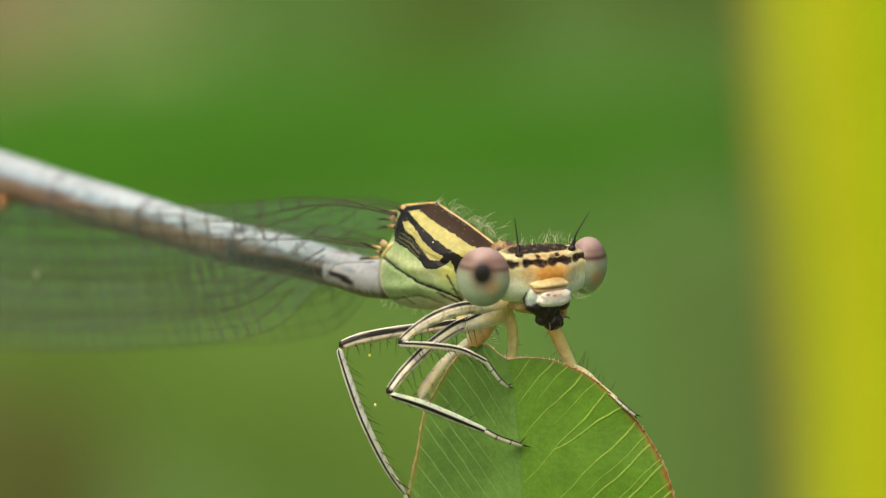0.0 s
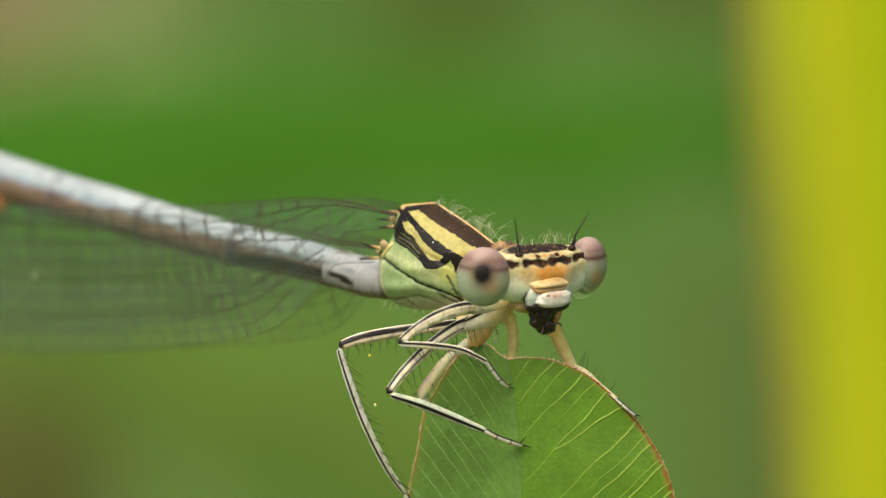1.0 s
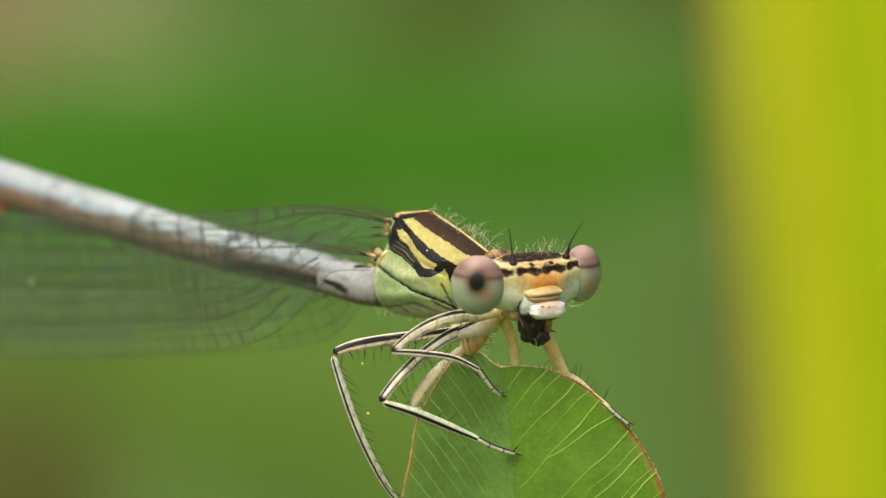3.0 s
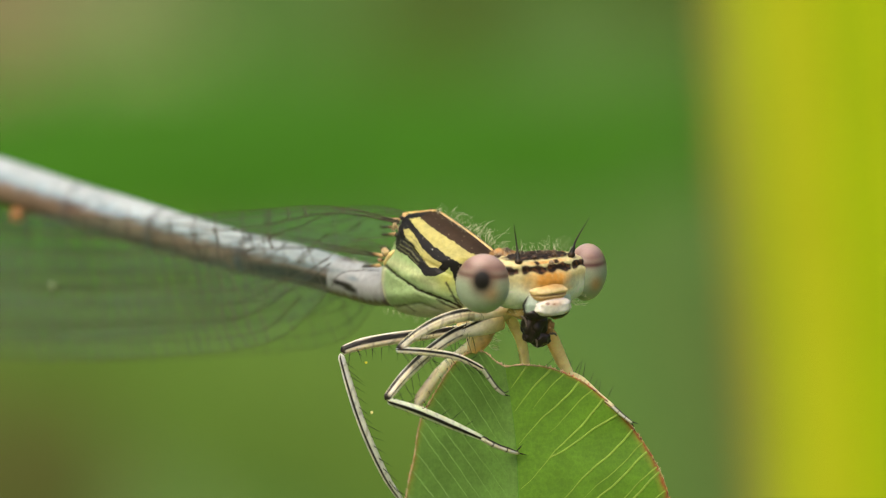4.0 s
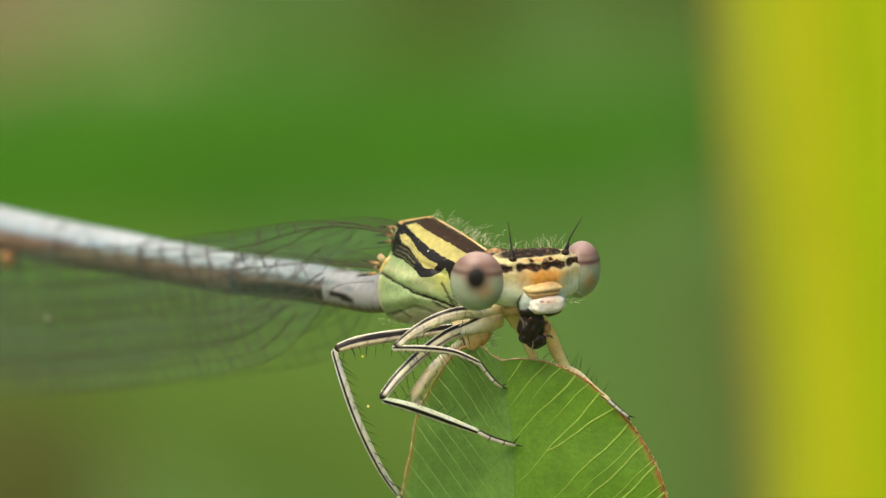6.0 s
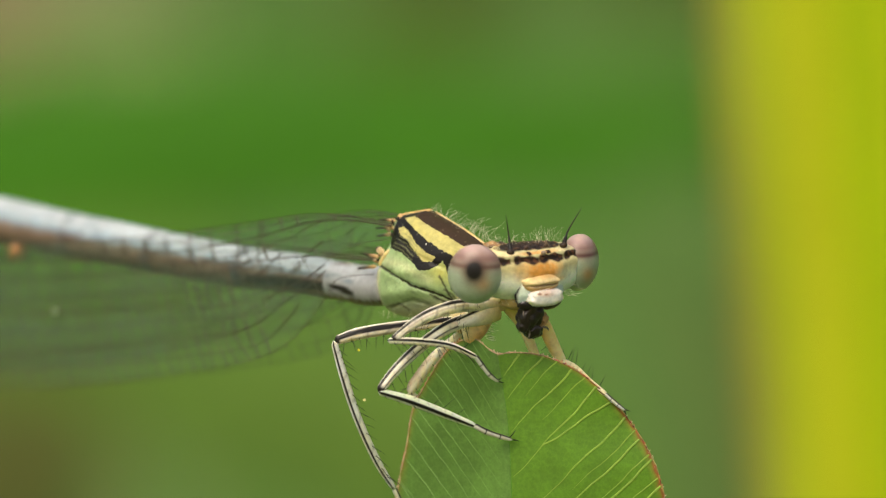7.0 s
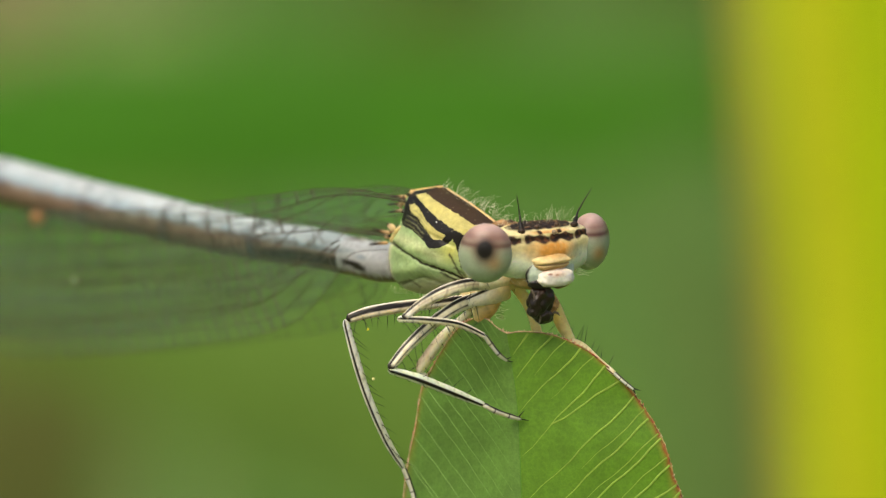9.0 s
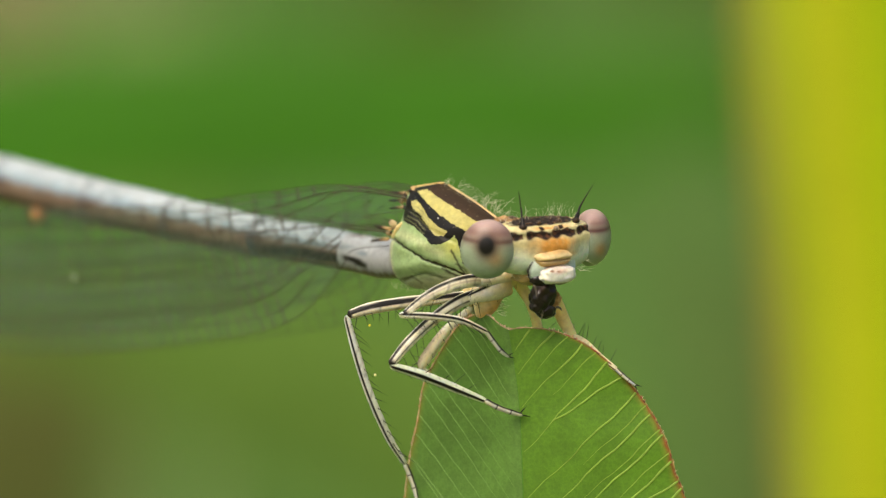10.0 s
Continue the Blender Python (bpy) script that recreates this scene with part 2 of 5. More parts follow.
def ribbon(name, points, widths, colour, label, category, curl=0.12, ribs=0, side=(0, -1, 0), bands=(), group=""):
    """A long grass-like blade along a path: a thin closed sheet, creased along its middle, with ribs if asked."""
    n, m = 90, 61
    c = spline(points, n)
    w = np.interp(np.linspace(0, 1, n), np.linspace(0, 1, len(widths)), widths)
    _, across, s = frames_along(c, side)
    a = np.linspace(-1, 1, m)
    bow = -curl * (1 - np.abs(a)) + (0.02 * np.sin(a * np.pi * ribs) if ribs else 0)
    front = c[:, None] + w[:, None, None] * (across[:, None] * a[None, :, None] - s[:, None] * bow[None, :, None])
    thick = 0.18 * (1 - a**4) + 0.03
    back = front - s[:, None] * thick[None, :, None]
    v = np.concatenate([front, back[:, ::-1]], 1)
    aa = np.tile(np.concatenate([a, a[::-1]]), n)
    al = np.repeat(np.linspace(0, 1, n), 2 * m)
    col = np.tile(np.array(colour, float), (len(aa), 1))
    if bands:
        where, tones = [q[0] for q in bands], np.array([lin(*q[1]) for q in bands])
        waver = np.abs(aa) + 0.012 * np.sin(al * 40 + 3 * aa)
        col = np.stack([np.interp(waver, where, tones[:, k]) for k in range(3)], 1)
    g = Geo().add(v.reshape(-1, 3), grid_faces(n, 2 * m), col)
    mat = bpy.data.materials.get("blade_skin") or skin_blade()
    ob = solid(name, g, mat, points[0], label, category, group=group)
    nerve = c + s * (w * curl * 0.9)[:, None]
    part("midrib", tube(Geo(), nerve, [w.max() * 0.06, w.max() * 0.05, w.max() * 0.02], np.array(colour) * 1.15, n=90, m=8), mat, ob)
    return ob


def skin_blade():
    m, n, k, b = shader("blade_skin")
    at = n.new("ShaderNodeAttribute")
    at.attribute_name = "col"
    wide, fine = noise_tex(n, k, 120.0), noise_tex(n, k, 900.0, stretch=(1, 1, 0.05))
    c = scaled(n, k, at.outputs["Color"], spread(n, k, wide.outputs["Fac"], 0.9, 1.1))
    c = scaled(n, k, c, spread(n, k, fine.outputs["Fac"], 0.9, 1.1))
    k.new(c, b.inputs["Base Color"])
    b.inputs["Roughness"].default_value, b.inputs["Specular IOR Level"].default_value = 0.6, 0.15
    bumped(n, k, b, fine.outputs["Fac"], 0.5, 2e-5)
    tr, mx = n.new("ShaderNodeBsdfTranslucent"), n.new("ShaderNodeMixShader")
    k.new(c, tr.inputs["Color"])
    mx.inputs["Fac"].default_value = 0.3
    k.new(b.outputs[0], mx.inputs[1])
    k.new(tr.outputs[0], mx.inputs[2])
    k.new(mx.outputs[0], n["Material Output"].inputs["Surface"])
    return m


def background_plants():
    """Out-of-focus blades and leaves a hand's width or two behind the perch."""
    ribbon("grass_blade", [(-60, 262, -450), (-48, 258, -160), (-42.589, 250.0, 0.029), (-28.24, 250.0, 3.76), (-9.543, 248.0, 5.229), (6.144, 246.0, 5.091), (20.366, 246.0, 0.597), (60, 250, -60), (75, 262, -450)],
           [1.5, 3.6, 3.444, 4.305, 4.735, 3.444, 1.291, 1.2, 0.8], lin(64, 124, 14), "broad deep green grass blade arching over", "grass blade", side=(0, -1, 0.25), group="grass behind the perch")
    ribbon("grass_blade", [(30, 300, -450), (22, 300, -120), (7.525, 300.0, -22.608), (-0.765, 300.0, -12.085), (-11.607, 300.0, -7.94), (-28.189, 300.0, -8.259), (-70, 300, -80), (-90, 310, -450)],
           [1.5, 3.5, 4.783, 6.378, 6.059, 4.145, 2.5, 1.2], lin(112, 148, 62), "light olive-green grass blade bent low", "grass blade", group="grass behind the perch")
    ribbon("dry_stalk", [(-45, 330, -450), (-36, 330, -200), (-27.852, 330.0, -1.994), (-26.331, 330.0, 13.554), (-26.5, 330.0, 25.046), (-30, 330, 120)],
           [1.2, 1.4, 2.366, 3.549, 2.366, 0.6], lin(162, 152, 112), "pale pinkish dry grass stalk", "dry stalk")
    ribbon("withered_leaf", [(-52, 280, -450), (-44, 280, -200), (-25.837, 280.0, -24.765), (-24.918, 280.0, -14.051), (-27.673, 280.0, -6.092)],
           [1.2, 1.4, 6.735, 6.735, 1.224], lin(112, 120, 62), "dark brown withered leaf, curled", "withered leaf")
    ribbon("grass_blade", [(-20, 400, -450), (-24, 400, -150), (-17.372, 400.0, -2.258), (-20.434, 400.0, 12.666), (-23.495, 400.0, 26.441), (-30, 400, 110)],
           [0.8, 0.8, 1.0, 4.209, 3.444, 0.5], lin(152, 168, 112), "pale green grass blade, far and soft", "grass blade", group="grass behind the perch")


    ribbon("withered_leaf", [(44, 300, -450), (26, 300, -130), (17.6, 300, -18), (15.6, 300, -7), (15.0, 300, 1)],
           [1.2, 2.0, 3.0, 2.4, 0.6], lin(104, 130, 68), "dull olive half-withered leaf, upright and soft", "withered leaf")
    ribbon("grass_blade", [(-76, 330, -450), (-44, 330, -70), (1, 330, 15.5), (15, 330, 17.5), (29, 330, 14.5), (62, 330, -30), (82, 330, -450)],
           [1.0, 2.0, 2.6, 3.4, 2.8, 1.6, 0.8], lin(86, 106, 40), "dull olive grass blade bent over", "grass blade", group="grass behind the perch")


def reed():
    """The broad yellow-green reed leaf beside the perch: tan rim, olive margin, greener stripe, golden blade."""
    bands = [(0.0, (174, 200, 12)), (0.41, (176, 199, 13)), (0.44, (194, 201, 27)), (0.66, (190, 199, 31)), (0.74, (168, 188, 30)),
             (0.84, (163, 180, 40)), (0.92, (164, 168, 54)), (0.97, (154, 140, 66)), (1.0, (136, 120, 62))]
    return ribbon("reed_leaf", [(39.97, 80.0, -450.02), (22.0, 80.0, -88.00), (17.38, 80.0, -16.29), (16.12, 80.0, 0.00), (15.1, 80.0, 13.38), (10.43, 80.0, 97.44), (4.75, 80.0, 208.70)],
                  [4.64, 5.89, 5.93, 5.93, 5.93, 5.36, 0.71], lin(188, 202, 20), "broad yellow-green reed leaf with long ribs and tan margin", "reed leaf",
                  curl=0.16, ribs=5, bands=bands)


# ---- the perch leaf ----
MID = [(1.48, 0.0, -2.487), (1.709, 0.0, -4.069), (1.798, 0.0, -5.855), (1.862, 0.0, -8.406), (1.798, 0.0, -10.957), (1.671, 0.0, -13.252)]
RIGHT_RIM = [(1.48, 0.0, -2.487), (1.926, 0.0, -2.449), (2.564, 0.0, -2.538), (3.265, 0.0, -2.857), (3.903, 0.0, -3.38), (4.349, 0.0, -3.852), (4.758, 0.0, -4.451), (5.051, 0.0, -5.038), (5.255, 0.0, -5.727), (5.472, 0.0, -6.365),
             (5.587, 0.0, -7.768), (5.242, 0.0, -9.426), (4.286, 0.0, -11.084), (2.883, 0.0, -12.487), (1.671, 0.0, -13.252)]
LEFT_RIM = [(1.48, 0.0, -2.487), (1.276, 0.0, -2.372), (0.995, 0.0, -2.156), (0.612, 0.0, -2.194), (0.23, 0.0, -2.538), (-0.179, 0.0, -3.202), (-0.446, 0.0, -3.75), (-0.587, 0.0, -4.579), (-0.727, 0.0, -5.217), (-0.867, 0.0, -6.301),
            (-0.918, 0.0, -7.768), (-0.753, 0.0, -9.426), (-0.115, 0.0, -11.084), (0.842, 0.0, -12.487), (1.671, 0.0, -13.252)]


def blade_depth(side, d, z):
    """How far back the blade lies, d beside its midrib: the left half folds away."""
    dep = 0.03 * d + 0.015 * d**2 if side > 0 else 0.85 * d + 0.2 * np.exp(-d / 0.2) - 0.2
    return dep + 0.03 * np.sin(z * 3 + side) * d / 3


def leaf_point(side, s, a):
    """On the blade: side +1 or -1, s 0..1 from tip to stalk, a 0..1 from midrib to rim."""
    n = 400
    k = np.clip(np.asarray(s) * (n - 1), 0, n - 1)
    i = np.minimum(k.astype(int), n - 2)
    f = (k - i)[..., None]
    rim = spline(RIGHT_RIM if side > 0 else LEFT_RIM, n)
    mid = spline(MID, n)
    m = mid[i] * (1 - f) + mid[i + 1] * f
    e = rim[i] * (1 - f) + rim[i + 1] * f
    p = m + (e - m) * np.asarray(a)[..., None]
    d = np.abs(p[..., 0] - np.interp(-p[..., 2], -mid[:, 2], mid[:, 0]))
    dep = blade_depth(side, d, p[..., 2])
    q = p.copy()
    q[..., 1] = dep
    q[..., 0] *= (200 + dep) / 200
    q[..., 2] *= (200 + dep) / 200
    return q


def leaf():
    root = thing_root("leaf", (1.671, 0.0, -13.252), "rounded green leaf with red rim, yellow veins, thin stem", "leaf")
    g = Geo()
    ns, na = 220, 50
    s = np.linspace(0, 1, ns)
    a = 1 - (1 - np.linspace(0, 1, na)) ** 1.6
    S_, A_ = np.meshgrid(s, a, indexing="ij")
    # the folded half is bluer: its sheen is put into the base colour
    for side, tone in ((1, lin(110, 157, 42)), (-1, lin(110, 152, 66))):
        p = leaf_point(side, S_, A_).reshape(-1, 3)
        q = p + np.array([0, 0.09, 0])
        col = np.tile(np.array(tone), (len(p), 1))
        edge, patch = A_.ravel(), wobble(p, 6.0, 0.012)
        col = mix(col, lin(150, 162, 58), (0.7 if side > 0 else 0.3) * np.clip((edge - 0.945 + patch) / 0.03, 0, 1))
        col = mix(col, lin(172, 92, 54), (0.9 if side > 0 else 0.35) * np.clip((edge - 0.975 + patch) / 0.02, 0, 1))
        f = grid_faces(ns, na, False)
        if side < 0:
            f = [t[::-1] for t in f]
        g.add(p, f, col)
        g.add(q, [t[::-1] for t in f], col * np.array([1.15, 1.0, 1.3]))
    part("blade", g, LEAF, root, pivot=MID[1])
    # midrib and side veins, each standing a little proud of the blade
    rng = random.Random(4)
    part("midrib", tube(Geo(), spline(MID, 60), [0.004, 0.008, 0.016, 0.05, 0.08], lin(96, 150, 44), n=80, m=8, flat=0.5), LEAF, root)
    mid = spline(MID, 300)
    rims = {1: np.array(RIGHT_RIM), -1: np.array(LEFT_RIM)}
    def vein(side, start, angle, r0, r1, bow):
        """Runs from its start over the blade, at an angle above level, until the rim. Returns its points."""
        outline = np.vstack([spline(rims[side], 300), mid[::-1]])[:, [0, 2]]
        p, a, pts, gone = np.array(start, float), radians(angle), [], 0.0
        wav = rng.uniform(0, 6)
        while len(pts) < 160:
            pts.append(p.copy())
            h = a + radians(bow) * gone / 2 + (0.09 if side > 0 else 0.03) * math.sin(gone * 4 + wav) + 0.05 * math.sin(gone * 11 + wav * 2)
            p = p + 0.06 * np.array((side * math.cos(h), math.sin(h)))
            gone += 0.06
            if gone > 0.3 and not inside(p[:1], p[1:], outline)[0]:
                break
        if len(pts) < 5:
            return pts
        q = np.array(pts)
        mx = np.interp(-q[:, 1], -mid[:, 2], mid[:, 0])
        d = np.abs(q[:, 0] - mx)
        dep = blade_depth(side, d, q[:, 1])
        k = (200 + dep) / 200
        part("vein", tube(Geo(), np.stack([q[:, 0] * k, dep - 0.004, q[:, 1] * k], 1), 1.15 * np.array([r0, r0 + 0.3 * (r1 - r0), r0 + 0.7 * (r1 - r0), r1]), lin(157, 193, 73) if side > 0 else lin(128, 170, 78), n=len(pts) + 8, m=6, flat=0.12, caps=False), LEAF, root)
        return pts
    # main veins of the flat half: height on the midrib, angle above level, where it forks (0: not at all)
    for z, lean, fork in ((-2.98, 52, 0), (-3.5, 49, 0), (-4.25, 45, 0), (-5.25, 47, 0.36), (-6.35, 44, 0), (-7.05, 43, 0), (-7.75, 43, 0),
                          (-8.4, 42, 0.55), (-9.2, 42, 0), (-9.9, 42, 0), (-10.6, 41, 0)):
        x = float(np.interp(-z, -mid[:, 2], mid[:, 0]))
        way = vein(1, (x + 0.06, z), lean, 0.004, 0.024, bow=0.0)
        if len(way) < 14:
            continue
        if fork:
            vein(1, way[int(len(way) * fork)], lean - 15, 0.014, 0.022, bow=2.0)
        else:
            # a lesser vein half-way to the next, from the middle of the blade out to the rim
            vein(1, way[int(len(way) * rng.uniform(0.4, 0.6))] - np.array((-0.05, 0.42)), lean - 1, 0.003, 0.014, bow=0.0)
    z = -2.6
    while z > -12:
        x = float(np.interp(-z, -mid[:, 2], mid[:, 0]))
        vein(-1, (x - 0.2, z), rng.uniform(55, 60), 0.002, 0.0095, bow=-2.0)
        z -= rng.uniform(0.38, 0.6)
    # reddish rim with tiny teeth
    g = Geo()
    for side in (1, -1):
        u = np.linspace(0.0, 0.99, 420)
        pts = leaf_point(side, u, np.full(420, 1.0))
        pts[:, 1] -= 0.01
        def rimcol(al, ac, fa):
            k = 0.5 + 0.5 * np.sin(al * 320 + np.sin(al * 97) * 3) * np.sin(al * 61)
            pale = np.exp(-(al / 0.16) ** 4)
            return mix(mix(mix(lin(172, 84, 54), lin(112, 62, 44), 0.5 + np.sin(al * 211)), lin(186, 166, 92), 1.7 * k - 0.4), lin(226, 190, 158), np.maximum(0.7 * pale, 0.0 if side > 0 else 0.75))
        swell = (0.015 if side > 0 else 0.01) + (0.02 if side > 0 else 0.014) * np.array([noise.noise(Vector((q * 60, side, 0))) for q in np.linspace(0, 1, 300)])
        tube(g, pts, swell, rimcol, n=620, m=6, caps=False)
        for j in range(110):
            p = leaf_point(side, np.array([(j + rng.random()) / 111]), np.array([1.0]))[0]
            o = p - np.array((1.862, 0.0, -7.13))
            o[1] = 0
            o /= np.linalg.norm(o)
            thorn(g, p - 0.02 * o, p + o * rng.uniform(0.015, 0.05) + np.array([0, 0, rng.uniform(-0.01, 0.04)]), 0.02, lin(196, 92, 56) if rng.random() < 0.7 and j > 18 else lin(226, 194, 164))
    part("rim", g, LEAF_RIM, root, "red-brown toothed rim")
    g = Geo()
    b = np.array((1.671, 0.0, -13.252))
    tube(g, [b + (0, 0.03, 0.3), b + (0.1, 0.3, -2), b + (0.8, 1.5, -6), b + (1.2, 2.0, -60), b + (0.5, 4, -250), b + (0, 6, -436.4)], [0.16, 0.22, 0.35, 0.6, 0.9, 1.1], lin(110, 140, 60), n=80, m=12)
    part("stem", g, LEAF_VEIN, root, "thin green stem rooted in the soil")
    return root


# ---- the damselfly ----
NECK = (0.845, 0.8, -0.371)
ROOT = (1.484, 0.6, -2.546)
BACK = lin(60, 44, 27)
BLACK = lin(19, 16, 12)
YELLOW = lin(190, 182, 110)
GREEN = lin(152, 177, 122)
CREAM = lin(226, 212, 168)
TAN = lin(255, 228, 164)
YAW = radians(40)
NEAR = np.array([-math.sin(YAW), -math.cos(YAW), 0.0])      # towards the insect's right side


def thorax(root):
    outline = [(-0.206, 1.682, 1.068), (0.462, 1.122, 0.641), (1.075, 0.607, 0.166), (1.278, 0.437, -0.064), (1.177, 0.522, -0.499), (0.998, 0.672, -0.947), (0.654, 0.961, -1.294), (0.077, 1.445, -1.387), (-0.631, 2.039, -1.353), (-1.123, 2.452, -1.149), (-1.331, 2.626, -0.659), (-1.305, 2.604, -0.181), (-1.045, 2.386, 0.271), (-0.89, 2.256, 0.684), (-0.799, 2.18, 1.006)]
    o = spline(outline + outline[:1], 420)[:-1]
    c = np.array((-0.051, 1.552, -0.18))
    nr = 110
    r = np.sin(np.linspace(0, 1, nr) * np.pi / 2) ** 0.9
    r[0] = 0.004
    flat = c + r[:, None, None] * (o[None] - c)
    bulge = 0.86 * (1 - r**2.4) ** 0.55
    g = Geo()
    near = flat + bulge[:, None, None] * NEAR
    far = flat - bulge[:, None, None] * NEAR
    v = near.reshape(-1, 3)
    # markings follow the flank as seen side-on to the right flank
    f = 200 / (200 + v[:, 1])
    x = v[:, 0] * f + wobble(v, 9.0, 0.02) + wobble(v, 24.0, 0.014)
    z = v[:, 2] * f + wobble(v + 5, 9.0, 0.02) + wobble(v + 5, 24.0, 0.014)
    col = mix(GREEN, lin(196, 196, 166), (-1.008 - z) / 0.25)
    col = mix(col, lin(200, 200, 108), 1 - np.hypot((x - 0.14) / 0.45, (z - -0.497) / 0.4))
    # pale streak: sheen along the plate, painted into the green
    col = mix(col, lin(206, 212, 160), 0.6 * np.exp(-(off_line(x, z, [(-1.199, -0.115), (-0.625, -0.344), (-0.179, -0.651)]) / 0.12) ** 2))
    def put(poly, tone):
        col[inside(x, z, poly)] = tone
    put([(-0.918, 0.931), (-0.115, 1.135), (1.224, 0.204), (1.543, -0.37), (0.842, -1.008), (0.357, -0.906), (0.281, -0.497), (0.179, -0.268), (0.077, -0.344), (-0.115, -0.446), (-0.332, -0.459), (-0.536, -0.242), (-0.791, -0.013), (-1.097, 0.166), (-1.097, 0.523)], BLACK)
    put([(-0.587, 0.88), (-0.204, 1.097), (1.352, 0.077), (0.969, -0.051), (0.651, 0.051), (0.395, 0.191), (0.077, 0.383), (-0.242, 0.612), (-0.434, 0.765)], BACK)
    put([(-0.753, 0.842), (-0.548, 0.893), (-0.179, 0.599), (0.204, 0.37), (0.612, 0.089), (0.969, -0.064), (1.097, -0.37), (0.689, -0.268), (0.395, -0.153), (0.077, 0.026), (-0.242, 0.281), (-0.497, 0.51)], YELLOW)
    put([(-0.918, 0.587), (-0.765, 0.638), (-0.587, 0.408), (-0.434, 0.153), (-0.242, -0.038), (0.0, -0.179), (-0.102, -0.281), (-0.306, -0.23), (-0.51, 0.0), (-0.663, 0.255), (-0.842, 0.434)], YELLOW)
    for j in range(5):
        line = [(-1.046, 0.217) + np.array((0.06, 0.066)) * j, (-0.791, 0.064) + np.array((0.045, 0.07)) * j, (-0.561, -0.179) + np.array((0.03, 0.07)) * j]
        col = mix(col, lin(130, 132, 92), 0.6 * np.exp(-(off_line(x, z, line) / 0.014) ** 2))
    col = mix(col, lin(44, 42, 26), 1.1 * np.exp(-(off_line(x, z, [(-1.429, -0.14), (-1.071, -0.421), (-0.561, -0.753), (0.077, -0.995), (0.395, -1.148)]) / 0.026) ** 4))
    col = mix(col, lin(90, 92, 60), 0.5 * np.exp(-(off_line(x, z, [(-1.071, -1.135), (-0.561, -1.033), (0.077, -1.263)]) / 0.03) ** 2))
    col = mix(col, lin(214, 212, 170), 0.8 * np.exp(-(off_line(x, z, [(-1.378, -0.268), (-1.429, -0.625), (-1.301, -1.033)]) / 0.05) ** 2))
    col = mix(col, lin(70, 62, 44), 0.7 * np.exp(-(off_line(x, z, [(-1.199, -1.11), (-0.88, -1.084), (-0.651, -1.237)]) / 0.022) ** 2))
    col = mix(col, lin(70, 66, 46), 0.7 * np.exp(-(off_line(x, z, [(0.204, -0.906), (0.395, -1.008), (0.485, -1.263)]) / 0.03) ** 2))
    for line in ([(0.1, -0.6), (0.28, -0.94), (0.4, -1.2)], [(-0.12, -0.98), (0.16, -1.12), (0.42, -1.24)]):
        col = mix(col, lin(48, 44, 30), 0.9 * np.exp(-(off_line(x, z, line) / 0.03) ** 2))
    fleck = wobble(v + 3, 19.0, 1.0) > 0.6
    col[fleck] = col[fleck] * 0.75 + np.array(lin(226, 222, 180)) * 0.18
    # sutures are shallow grooves
    dip = 0.05 * np.exp(-(off_line(x, z, [(-1.429, -0.14), (-1.071, -0.421), (-0.561, -0.753), (0.077, -0.995), (0.395, -1.148)]) / 0.05) ** 2)
    dip = dip + 0.025 * np.exp(-(off_line(x, z, [(-0.995, 0.459), (-0.497, -0.051), (0.204, -0.434)]) / 0.05) ** 2)
    dip = dip - 0.07 * np.exp(-(np.hypot((x - -0.497) / 0.5, (z - -0.446) / 0.16)) ** 2) - 0.08 * np.exp(-(np.hypot((x - -0.88) / 0.5, (z - -0.88) / 0.16)) ** 2)
    dip = dip + 0.03 * np.exp(-(off_line(x, z, [(-1.071, -1.135), (-0.561, -1.033), (0.077, -1.263)]) / 0.04) ** 2) - 0.03 * np.exp(-(off_line(x, z, [(-0.753, 0.829), (-0.179, 0.446), (0.651, -0.077)]) / 0.1) ** 2)
    near = v - dip[:, None] * NEAR
    farv = far.reshape(-1, 3) + dip[:, None] * NEAR
    fa = grid_faces(nr, len(o))
    g.add(near, [q[::-1] for q in fa], col)
    g.add(farv, fa, col)
    th = part("thorax", g, CUTICLE, root, "green thorax with black, brown and yellow stripes", pivot=NECK)
    g = Geo()
    tube(g, [(-0.103, 1.596, 1.029), (0.205, 1.337, 0.809), (0.654, 0.961, 0.5), (1.177, 0.522, 0.102)], [0.02, 0.03, 0.032, 0.03], lin(236, 204, 140), n=40, m=8)
    part("keel", g, CUTICLE, th, "pale orange ridge along the back")
    for a, b in (((-1.004, 1.829, 0.837), (-1.442, 1.936, 0.889)), ((-1.03, 1.786, 0.682), (-1.494, 1.953, 0.683)), ((-1.055, 1.742, 0.528), (-1.468, 1.932, 0.502)), ((-1.391, 1.893, 0.013), (-1.856, 2.153, 0.142)), ((-1.442, 1.936, -0.193), (-1.908, 2.197, -0.219))):
        a, b = np.array(a), np.array(b)
        part("wing_root", tube(Geo(), [a, (a + b) / 2, b], [0.05, 0.032, 0.018], lambda al, ac, fa: mix(lin(196, 160, 112), lin(42, 34, 26), al * 2.2 - 0.3), n=16, m=8), CUTICLE, th)
    def bar(pts, radii, tone):
        part("wing_hinge", tube(Geo(), pts, radii, tone, n=24, m=10), CUTICLE, th, "pale bar at the wing hinge")
    bar([(-0.902, 2.005, 0.992), (-0.566, 1.723, 1.016), (-0.154, 1.508, 1.054)], [0.035, 0.03, 0.03], lin(232, 192, 124))
    bar([(-0.927, 1.895, 1.004), (-0.875, 1.787, 0.811), (-1.004, 1.829, 0.553)], [0.06, 0.05, 0.03], lin(216, 178, 120))
